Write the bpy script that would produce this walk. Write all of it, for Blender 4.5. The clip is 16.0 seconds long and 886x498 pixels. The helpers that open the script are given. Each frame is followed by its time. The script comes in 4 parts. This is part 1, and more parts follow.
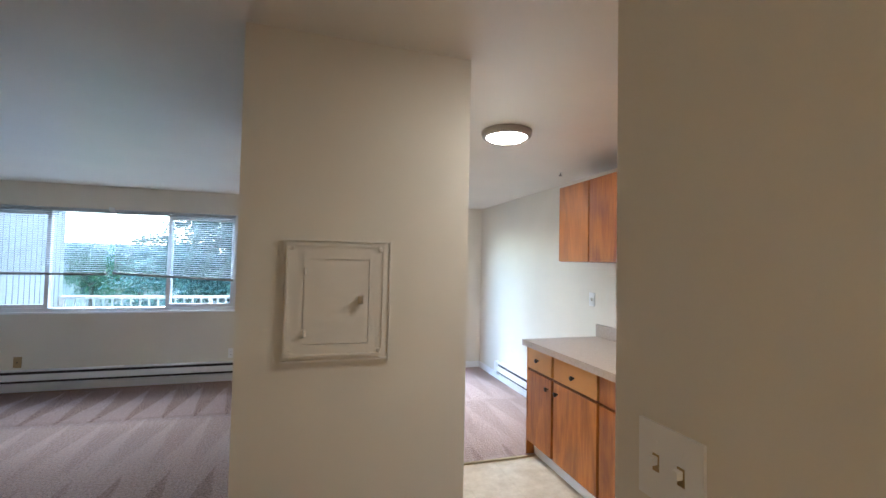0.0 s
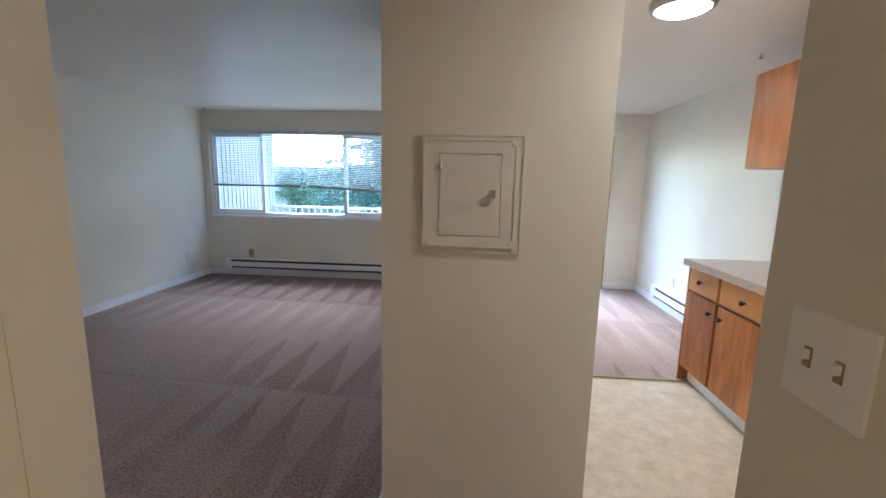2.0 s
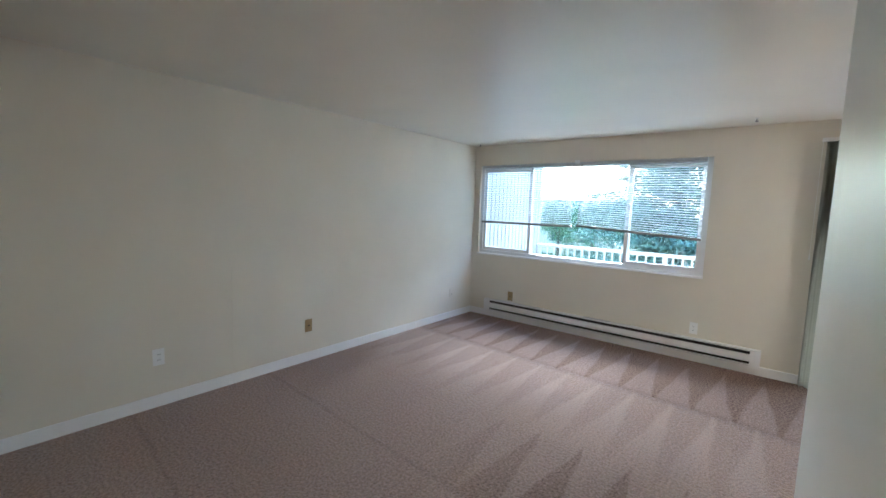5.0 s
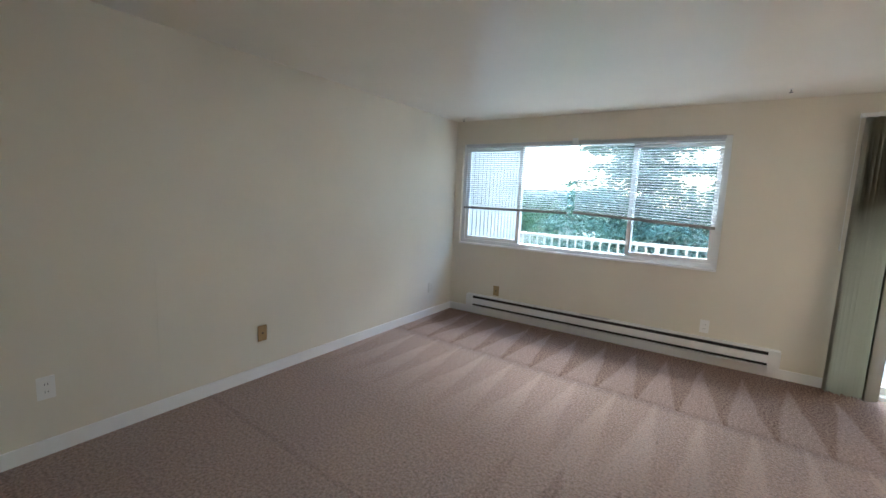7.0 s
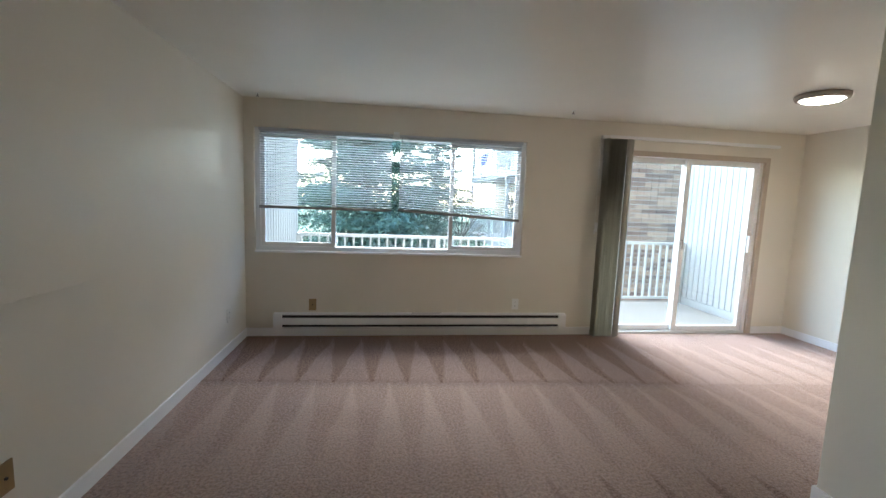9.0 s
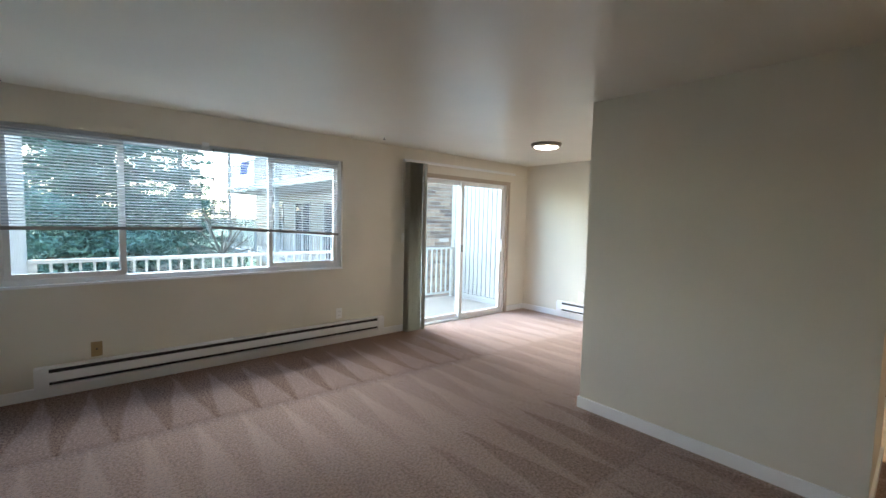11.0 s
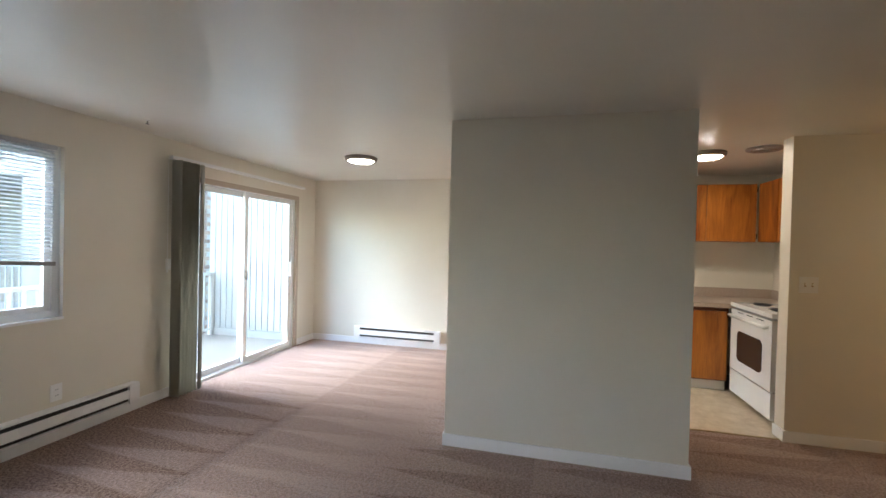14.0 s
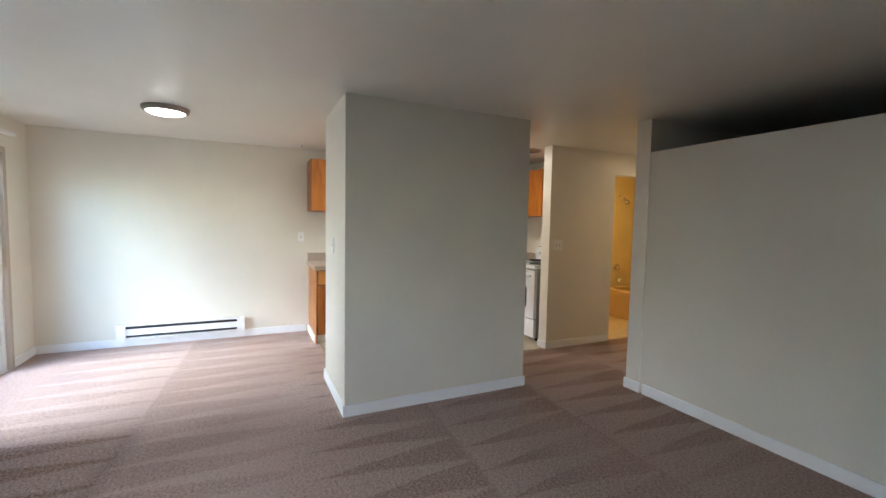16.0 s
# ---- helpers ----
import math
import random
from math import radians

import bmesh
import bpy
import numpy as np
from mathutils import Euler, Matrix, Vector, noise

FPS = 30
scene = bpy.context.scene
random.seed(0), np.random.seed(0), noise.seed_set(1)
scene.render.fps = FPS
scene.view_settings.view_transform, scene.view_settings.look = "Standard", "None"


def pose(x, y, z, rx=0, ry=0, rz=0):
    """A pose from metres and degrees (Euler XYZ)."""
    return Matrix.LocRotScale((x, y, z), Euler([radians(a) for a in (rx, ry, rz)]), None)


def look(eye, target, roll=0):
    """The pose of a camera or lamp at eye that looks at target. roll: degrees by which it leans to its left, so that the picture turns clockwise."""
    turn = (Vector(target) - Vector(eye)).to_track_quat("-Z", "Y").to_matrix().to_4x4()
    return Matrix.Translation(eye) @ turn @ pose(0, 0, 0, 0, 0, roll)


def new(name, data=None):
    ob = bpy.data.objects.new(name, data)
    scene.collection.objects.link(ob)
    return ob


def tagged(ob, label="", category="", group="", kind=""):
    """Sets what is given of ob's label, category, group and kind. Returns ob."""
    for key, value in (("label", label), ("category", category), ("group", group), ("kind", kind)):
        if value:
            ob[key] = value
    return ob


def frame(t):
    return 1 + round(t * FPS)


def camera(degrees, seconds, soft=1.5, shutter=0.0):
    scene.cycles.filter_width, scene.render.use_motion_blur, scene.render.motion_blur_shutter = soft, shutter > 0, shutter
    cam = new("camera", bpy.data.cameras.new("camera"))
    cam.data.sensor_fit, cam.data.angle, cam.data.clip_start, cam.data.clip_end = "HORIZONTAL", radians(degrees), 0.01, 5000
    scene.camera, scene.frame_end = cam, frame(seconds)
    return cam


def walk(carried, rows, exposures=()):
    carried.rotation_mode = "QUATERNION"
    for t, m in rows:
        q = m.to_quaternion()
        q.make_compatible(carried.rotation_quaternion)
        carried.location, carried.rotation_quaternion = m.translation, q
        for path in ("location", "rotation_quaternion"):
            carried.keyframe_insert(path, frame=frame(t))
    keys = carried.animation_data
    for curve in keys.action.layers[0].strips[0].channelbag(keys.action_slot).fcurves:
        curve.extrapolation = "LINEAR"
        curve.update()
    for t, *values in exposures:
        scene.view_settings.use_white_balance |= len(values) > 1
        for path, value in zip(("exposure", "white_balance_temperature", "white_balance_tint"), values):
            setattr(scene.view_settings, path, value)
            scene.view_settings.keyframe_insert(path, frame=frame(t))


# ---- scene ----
cam = camera(93.7, 16.0)
EXPOSURES = [(0.0, 3.95, 5250, 6), (2.0, 3.95, 5200, 5), (3.0, 4.0, 5250, 6), (4.2, 4.4, 5350, 2), (7.0, 4.15, 5900, 3), (9.0, 3.7, 6150, 5), (10.0, 3.6, 6050, 4), (12.5, 3.85, 6050, 4), (14.0, 3.85, 6000, 6), (16.0, 3.95, 5700, 4)]
PATH = [
    (0, (-0.092, -0.096, 1.469), (0.487, 1.817, 1.537), 1.2),
    (0.5, (-0.108, 0.033, 1.46), (0.262, 1.998, 1.406), 1.5),
    (1, (-0.093, 0.066, 1.422), (0.119, 2.041, 1.189), 1.9),
    (1.5, (-0.035, -0.055, 1.384), (0.014, 1.915, 1.039), 1.8),
    (2, (-0.011, -0.099, 1.377), (-0.147, 1.87, 1.055), 1.3),
    (2.5, (-0.043, 0.026, 1.414), (-0.423, 1.977, 1.194), 1.0),
    (3, (-0.147, 0.243, 1.451), (-0.816, 2.122, 1.294), 0.5),
    (3.5, (-0.244, 0.434, 1.437), (-1.217, 2.176, 1.308), 0.3),
    (4, (-0.359, 0.602, 1.453), (-1.541, 2.21, 1.32), 0.4),
    (6.5, (-0.785, 1.024, 1.404), (-2.03, 2.568, 1.146), 2.2),
    (7, (-1.038, 1.176, 1.381), (-2.13, 2.833, 1.129), 2.5),
    (7.5, (-1.423, 1.258, 1.394), (-2.246, 3.062, 1.138), 2.8),
    (8, (-1.751, 1.261, 1.397), (-2.237, 3.183, 1.136), 2.8),
    (8.5, (-2.086, 1.288, 1.368), (-2.21, 3.268, 1.116), 2.5),
    (9, (-2.41, 1.348, 1.365), (-2.138, 3.317, 1.142), 2.2),
    (9.5, (-2.723, 1.37, 1.437), (-2.071, 3.245, 1.193), 2.0),
    (10, (-2.892, 1.292, 1.388), (-1.963, 3.05, 1.174), 1.6),
    (12.5, (-3.342, 1.408, 1.404), (-1.826, 2.709, 1.333), 1.8),
    (13, (-3.248, 1.725, 1.412), (-1.69, 2.978, 1.378), 1.9),
    (13.5, (-3.159, 2.033, 1.415), (-1.382, 2.95, 1.403), 1.7),
    (14, (-3.16, 2.289, 1.404), (-1.218, 2.764, 1.379), 1.4),
    (14.5, (-3.263, 2.55, 1.395), (-1.264, 2.61, 1.337), 1.6),
    (15, (-3.255, 2.89, 1.404), (-1.28, 2.579, 1.336), 1.4),
    (15.5, (-3.219, 3.226, 1.39), (-1.311, 2.633, 1.301), 1.2),
    (16, (-3.234, 3.538, 1.389), (-1.426, 2.692, 1.264), 1.1),
]
walk(cam, [(t, look(eye, target, roll)) for t, eye, target, roll in PATH], EXPOSURES)

# ---- world, sun, exposure ----
world = bpy.data.worlds.new("world")
scene.world = world
world.use_nodes = True
wn = world.node_tree
sky = wn.nodes.new("ShaderNodeTexSky")
sky.sky_type = "NISHITA"
sky.sun_disc = False
sky.sun_elevation = radians(35)
sky.sun_rotation = radians(-11)
sky.air_density, sky.dust_density, sky.ozone_density = 1.0, 1.0, 1.5
wn.nodes["Background"].inputs["Strength"].default_value = 0.15
wn.links.new(sky.outputs[0], wn.nodes["Background"].inputs["Color"])

sun = new("sun", bpy.data.lights.new("sun", "SUN"))
sun.data.energy, sun.data.angle, sun.data.color = 0.75, radians(55), (1.0, 0.99, 0.98)
sun.matrix_world = look((-1.9, 14, 7.0), (0, 4, 0))

# ---- materials ----
def shader(name, color, rough=0.5, metal=0.0, spec=0.5):
    m = bpy.data.materials.new(name)
    m.use_nodes = True
    nt = m.node_tree
    b = nt.nodes["Principled BSDF"]
    b.inputs["Base Color"].default_value = (*color, 1)
    b.inputs["Roughness"].default_value = rough
    b.inputs["Metallic"].default_value = metal
    b.inputs["Specular IOR Level"].default_value = spec
    return m, nt, b


def node(nt, kind, **values):
    n = nt.nodes.new(kind)
    for k, v in values.items():
        n.inputs[k].default_value = v
    return n


def math_node(nt, op, a, b=None):
    n = nt.nodes.new("ShaderNodeMath")
    n.operation = op
    for i, v in enumerate((a, b)):
        if v is None:
            continue
        if isinstance(v, (int, float)):
            n.inputs[i].default_value = v
        else:
            nt.links.new(v, n.inputs[i])
    return n.outputs[0]


def coords(nt, scale=(1, 1, 1)):
    tc = nt.nodes.new("ShaderNodeTexCoord")
    mp = nt.nodes.new("ShaderNodeMapping")
    mp.inputs["Scale"].default_value = scale
    geo = nt.nodes.new("ShaderNodeNewGeometry")
    nt.links.new(geo.outputs["Position"], mp.inputs["Vector"])
    return mp.outputs[0]


def tint(nt, fac, low, high):
    r = nt.nodes.new("ShaderNodeValToRGB")
    r.color_ramp.elements[0].color = (*low, 1)
    r.color_ramp.elements[1].color = (*high, 1)
    r.color_ramp.elements[0].position, r.color_ramp.elements[1].position = 0.3, 0.7
    nt.links.new(fac, r.inputs[0])
    return r.outputs[0]


def bump(nt, b, height, strength, distance=0.002):
    n = nt.nodes.new("ShaderNodeBump")
    n.inputs["Strength"].default_value, n.inputs["Distance"].default_value = strength, distance
    nt.links.new(height, n.inputs["Height"])
    nt.links.new(n.outputs[0], b.inputs["Normal"])


def painted(name, color, rough, grain=180, relief=0.15, mottle=0.03, rvar=0.08):
    m, nt, b = shader(name, color, rough)
    v = coords(nt)
    big = node(nt, "ShaderNodeTexNoise", Scale=1.7, Detail=4.0)
    fine = node(nt, "ShaderNodeTexNoise", Scale=grain, Detail=3.0)
    nt.links.new(v, big.inputs["Vector"]), nt.links.new(v, fine.inputs["Vector"])
    nt.links.new(tint(nt, big.outputs[0], [c * (1 - mottle) for c in color], [min(1, c * (1 + mottle)) for c in color]), b.inputs["Base Color"])
    nt.links.new(math_node(nt, "ADD", math_node(nt, "MULTIPLY", big.outputs[0], rvar), rough - rvar / 2), b.inputs["Roughness"])
    bump(nt, b, fine.outputs[0], relief, 0.001)
    return m


WALL = painted("cream wall paint", (0.785, 0.745, 0.645), 0.40, relief=0.2)
CEIL = painted("cream ceiling paint", (0.80, 0.775, 0.70), 0.33, relief=0.25)
TRIM = painted("white trim paint", (0.92, 0.92, 0.92), 0.35, relief=0.05)
PANELPAINT = painted("painted steel", (0.80, 0.77, 0.69), 0.38, relief=0.08)
VINYLWHITE = painted("white vinyl", (0.86, 0.87, 0.86), 0.35, relief=0.04)
ENAMEL = painted("white enamel", (0.88, 0.88, 0.88), 0.28, relief=0.03)
STOVEWHITE = painted("white stove enamel", (0.84, 0.84, 0.83), 0.15, relief=0.02)
PLASTIC = painted("white plastic", (0.90, 0.90, 0.88), 0.35, relief=0.03)
BRASS = shader("tarnished brass plate", (0.42, 0.31, 0.16), 0.38, 0.8)[0]
# near-black colour stands in for shade inside slots; also colours the jacks
DARKSLOT = shader("near-black slot and jack fill", (0.02, 0.02, 0.022), 0.5)[0]
FIN = shader("heater fins", (0.25, 0.25, 0.25), 0.4, 0.8)[0]
BRONZE = shader("brushed bronze ring", (0.34, 0.30, 0.27), 0.4, 0.5)[0]
KNOB = shader("dark bronze knob", (0.045, 0.035, 0.028), 0.4, 0.5)[0]
CHROME = shader("chrome", (0.75, 0.76, 0.78), 0.1, 1.0)[0]
STEEL = painted("brushed stainless", (0.55, 0.56, 0.57), 0.3, relief=0.05)
STEEL.node_tree.nodes["Principled BSDF"].inputs["Metallic"].default_value = 1.0
BLACK = shader("black coil", (0.015, 0.015, 0.016), 0.45)[0]
OVENGLASS = shader("oven glass", (0.03, 0.03, 0.033), 0.08)[0]
GREYSIDE = painted("grey steel side", (0.30, 0.30, 0.30), 0.4)
VANE = painted("olive grey fabric vane", (0.57, 0.56, 0.48), 0.7, grain=400, relief=0.3)
SLAT = painted("white blind slat", (0.66, 0.68, 0.70), 0.4, relief=0.02)
slat_nodes = SLAT.node_tree
through_light = slat_nodes.nodes.new("ShaderNodeBsdfTranslucent")
through_light.inputs[0].default_value = (0.6, 0.63, 0.66, 1)
slat_mix = slat_nodes.nodes.new("ShaderNodeMixShader")
slat_mix.inputs[0].default_value = 0.35
slat_nodes.links.new(slat_nodes.nodes["Principled BSDF"].outputs[0], slat_mix.inputs[1])
slat_nodes.links.new(through_light.outputs[0], slat_mix.inputs[2])
slat_nodes.links.new(slat_mix.outputs[0], slat_nodes.nodes["Material Output"].inputs[0])
BOTTOMRAIL = painted("grey blind rail", (0.33, 0.31, 0.29), 0.5, relief=0.05)
DOORTRIM = painted("tan aluminium door trim", (0.50, 0.42, 0.33), 0.45, relief=0.1)
METALSTRIP = shader("brass edge strip", (0.45, 0.36, 0.2), 0.35, 1.0)[0]
SIDING = painted("white board siding", (0.42, 0.42, 0.395), 0.6, relief=0.2, mottle=0.08)
DECK = painted("pale concrete deck", (0.27, 0.25, 0.22), 0.8, grain=60, relief=0.5, mottle=0.15)
RAILWHITE = painted("white rail paint", (0.52, 0.52, 0.51), 0.45, relief=0.08)
BEIGE = painted("beige siding", (0.38, 0.34, 0.28), 0.7, relief=0.2, mottle=0.06)
FARGLASS = shader("dark window glass", (0.05, 0.06, 0.075), 0.08)[0]
ROOF = painted("grey shingles", (0.16, 0.16, 0.17), 0.85, grain=20, relief=0.5, mottle=0.2)
BATHWALL = painted("bath surround", (0.72, 0.62, 0.40), 0.3, relief=0.05)
TUB = painted("almond tub enamel", (0.62, 0.45, 0.26), 0.2, relief=0.02)
BARK = painted("bark", (0.10, 0.075, 0.055), 0.9, grain=25, relief=0.8, mottle=0.3)
GRASS = painted("grass", (0.05, 0.10, 0.04), 0.9, grain=8, relief=0.8, mottle=0.3)
MORTAR = painted("grey mortar", (0.36, 0.33, 0.30), 0.9, relief=0.4)


def leaf_material(name, low, high):
    m, nt, b = shader(name, low, 0.6)
    geo = nt.nodes.new("ShaderNodeNewGeometry")
    nt.links.new(tint(nt, geo.outputs["Random Per Island"], low, high), b.inputs["Base Color"])
    return m


NEEDLE = leaf_material("blue green needles", (0.07, 0.13, 0.105), (0.18, 0.27, 0.21))
LEAF = leaf_material("green leaves", (0.03, 0.08, 0.035), (0.09, 0.16, 0.06))


def brick_material():
    m, nt, b = shader("brown brick", (0.3, 0.2, 0.15), 0.85)
    info = nt.nodes.new("ShaderNodeObjectInfo")
    r = nt.nodes.new("ShaderNodeValToRGB")
    for p, c in ((0.0, (0.13, 0.075, 0.06)), (0.25, (0.29, 0.165, 0.105)), (0.65, (0.36, 0.215, 0.14)), (1.0, (0.40, 0.26, 0.18))):
        e = r.color_ramp.elements[0] if p == 0 else (r.color_ramp.elements[1] if p == 1 else r.color_ramp.elements.new(p))
        e.position, e.color = p, (*c, 1)
    nt.links.new(info.outputs["Random"], r.inputs[0])
    nt.links.new(r.outputs[0], b.inputs["Base Color"])
    n = node(nt, "ShaderNodeTexNoise", Scale=60.0, Detail=4.0)
    nt.links.new(coords(nt), n.inputs["Vector"])
    bump(nt, b, n.outputs[0], 0.5, 0.003)
    return m


BRICK = brick_material()


def wood_material():
    m, nt, b = shader("stained plywood", (0.4, 0.16, 0.05), 0.32)
    v = coords(nt, (5.0, 5.0, 0.9))
    flow = node(nt, "ShaderNodeTexNoise", Scale=1.3, Detail=3.0, Distortion=1.2)
    nt.links.new(v, flow.inputs["Vector"])
    wave = node(nt, "ShaderNodeTexNoise", Scale=9.0, Detail=6.0, Roughness=0.6)
    nt.links.new(coords(nt, (9.0, 9.0, 0.7)), wave.inputs["Vector"])
    info = nt.nodes.new("ShaderNodeObjectInfo")
    s = math_node(nt, "ADD", math_node(nt, "MULTIPLY", flow.outputs[0], 0.65), math_node(nt, "MULTIPLY", wave.outputs[0], 0.35))
    s = math_node(nt, "ADD", s, math_node(nt, "MULTIPLY", math_node(nt, "SUBTRACT", info.outputs["Random"], 0.5), 0.16))
    nt.links.new(tint(nt, s, (0.17, 0.040, 0.006), (0.58, 0.215, 0.030)), b.inputs["Base Color"])
    nt.links.new(math_node(nt, "ADD", math_node(nt, "MULTIPLY", flow.outputs[0], 0.2), 0.24), b.inputs["Roughness"])
    bump(nt, b, wave.outputs[0], 0.12, 0.001)
    return m


WOOD = wood_material()
EDGEWOOD = painted("dark stained wood edge", (0.16, 0.05, 0.018), 0.4, relief=0.1, mottle=0.2)
DRAWERWOOD = painted("honey stained wood", (0.55, 0.25, 0.055), 0.35, grain=60, relief=0.1, mottle=0.15)


def carpet_material():
    m, nt, b = shader("mauve brown cut pile carpet", (0.3, 0.22, 0.2), 1.0, 0, 0.1)
    v = coords(nt)
    sep = nt.nodes.new("ShaderNodeSeparateXYZ")
    nt.links.new(v, sep.inputs[0])
    wob = node(nt, "ShaderNodeTexNoise", Scale=1.1, Detail=3.0)
    nt.links.new(v, wob.inputs["Vector"])
    x = math_node(nt, "ADD", sep.outputs[0], math_node(nt, "MULTIPLY", wob.outputs[0], 0.14))
    # vacuum rows: a strip along the window wall, a long middle row and shorter ones behind
    y = math_node(nt, "ADD", sep.outputs[1], math_node(nt, "MULTIPLY", math_node(nt, "ADD", sep.outputs[0], 2.0), 0.06))
    y = math_node(nt, "ADD", y, math_node(nt, "MULTIPLY", math_node(nt, "SUBTRACT", wob.outputs[0], 0.5), 0.10))
    f = math_node(nt, "FRACT", math_node(nt, "DIVIDE", x, 0.27))
    tri = math_node(nt, "ABSOLUTE", math_node(nt, "SUBTRACT", f, 0.5))

    def ramp(value, lo, hi, smooth=False):
        r = nt.nodes.new("ShaderNodeMapRange")
        r.interpolation_type = "SMOOTHSTEP" if smooth else "LINEAR"
        nt.links.new(value, r.inputs[0])
        r.inputs[1].default_value, r.inputs[2].default_value = lo, hi
        return r.outputs[0]

    def row(lo, hi, edge=0.05):
        """Wedges that widen from the far end of a row to its near end, cut off at the row's ends."""
        g = ramp(y, hi, lo)
        inside = math_node(nt, "MULTIPLY", ramp(y, lo - 0.012, lo + 0.012, True), ramp(y, hi + 0.012, hi - 0.012, True))
        w = ramp(math_node(nt, "SUBTRACT", math_node(nt, "MULTIPLY", g, 0.46), tri), -edge, edge, True)
        return math_node(nt, "MULTIPLY", w, inside)

    strip = math_node(nt, "MULTIPLY", ramp(y, 4.33, 4.37, True), ramp(sep.outputs[0], 0.25, -0.1, True))
    wedges = row(4.35, 5.35)
    wedges = math_node(nt, "ADD", wedges, math_node(nt, "MULTIPLY", math_node(nt, "MULTIPLY", row(3.2, 4.35, 0.08), ramp(y, 3.1, 3.9)), 1.1))
    patchy = node(nt, "ShaderNodeTexNoise", Scale=0.9, Detail=1.0)
    nt.links.new(v, patchy.inputs["Vector"])
    east = math_node(nt, "MULTIPLY", ramp(sep.outputs[0], -2.3, -1.2, True), ramp(patchy.outputs[0], 0.25, 0.5))
    west = ramp(sep.outputs[0], 0.3, -0.2, True)
    for lo, hi in ((2.43, 3.3), (1.46, 2.43), (0.4, 1.46), (-0.9, 0.4)):
        wedges = math_node(nt, "SUBTRACT", wedges, math_node(nt, "MULTIPLY", row(lo, hi, 0.03), east))
    seam = math_node(nt, "SUBTRACT", 1.0, ramp(math_node(nt, "ABSOLUTE", math_node(nt, "SUBTRACT", y, 4.34)), 0.01, 0.09, True))
    seam = math_node(nt, "MULTIPLY", seam, west)
    for at in (2.42, 1.45):
        line = math_node(nt, "SUBTRACT", 1.0, ramp(math_node(nt, "ABSOLUTE", math_node(nt, "SUBTRACT", y, at)), 0.003, 0.022, True))
        seam = math_node(nt, "ADD", seam, math_node(nt, "MULTIPLY", line, 0.8))
    pile = node(nt, "ShaderNodeTexVoronoi", Scale=150.0)
    nt.links.new(v, pile.inputs["Vector"])
    tuft = node(nt, "ShaderNodeTexNoise", Scale=66.0, Detail=5.0, Roughness=0.8)
    nt.links.new(v, tuft.inputs["Vector"])
    s = math_node(nt, "ADD", math_node(nt, "MULTIPLY", wedges, 0.085), math_node(nt, "SUBTRACT", math_node(nt, "MULTIPLY", tuft.outputs[0], 1.4), 0.17))
    s = math_node(nt, "ADD", s, math_node(nt, "MULTIPLY", wob.outputs[0], 0.1))
    s = math_node(nt, "SUBTRACT", s, math_node(nt, "MULTIPLY", seam, 0.07))
    s = math_node(nt, "SUBTRACT", s, math_node(nt, "MULTIPLY", strip, 0.12))
    nt.links.new(tint(nt, s, (0.15, 0.088, 0.064), (0.60, 0.43, 0.355)), b.inputs["Base Color"])
    lean = math_node(nt, "SUBTRACT", 0.25, math_node(nt, "MULTIPLY", strip, 0.22))
    nt.links.new(math_node(nt, "ADD", lean, math_node(nt, "MULTIPLY", wedges, 0.12)), b.inputs["Sheen Weight"])
    b.inputs["Sheen Tint"].default_value = (0.86, 0.9, 1.0, 1)
    b.inputs["Sheen Roughness"].default_value = 0.5
    h = math_node(nt, "ADD", tuft.outputs[0], math_node(nt, "MULTIPLY", pile.outputs[0], 0.5))
    bump(nt, b, h, 1.0, 0.016)
    return m


CARPET = carpet_material()


def vinyl_floor(name, low, high):
    m, nt, b = shader(name, low, 0.32)
    v = coords(nt)
    n1 = node(nt, "ShaderNodeTexNoise", Scale=9.0, Detail=6.0, Roughness=0.7)
    n2 = node(nt, "ShaderNodeTexBrick", Scale=1.0)
    n2.inputs["Brick Width"].default_value, n2.inputs["Row Height"].default_value = 0.305, 0.305
    n2.inputs["Mortar Size"].default_value = 0.003
    n2.offset = 0.0
    nt.links.new(v, n1.inputs["Vector"]), nt.links.new(v, n2.inputs["Vector"])
    s = math_node(nt, "SUBTRACT", n1.outputs[0], math_node(nt, "MULTIPLY", n2.outputs["Fac"], 0.08))
    nt.links.new(tint(nt, s, low, high), b.inputs["Base Color"])
    bump(nt, b, s, 0.1, 0.002)
    return m


VINYL = vinyl_floor("cream sheet vinyl", (0.50, 0.40, 0.27), (0.70, 0.61, 0.47))
LAMINATE = vinyl_floor("speckled laminate", (0.39, 0.31, 0.25), (0.52, 0.43, 0.36))
for n in LAMINATE.node_tree.nodes:
    if n.type == "TEX_NOISE":
        n.inputs["Scale"].default_value = 70
    if n.type == "TEX_BRICK":
        n.inputs["Mortar Size"].default_value = 0.0


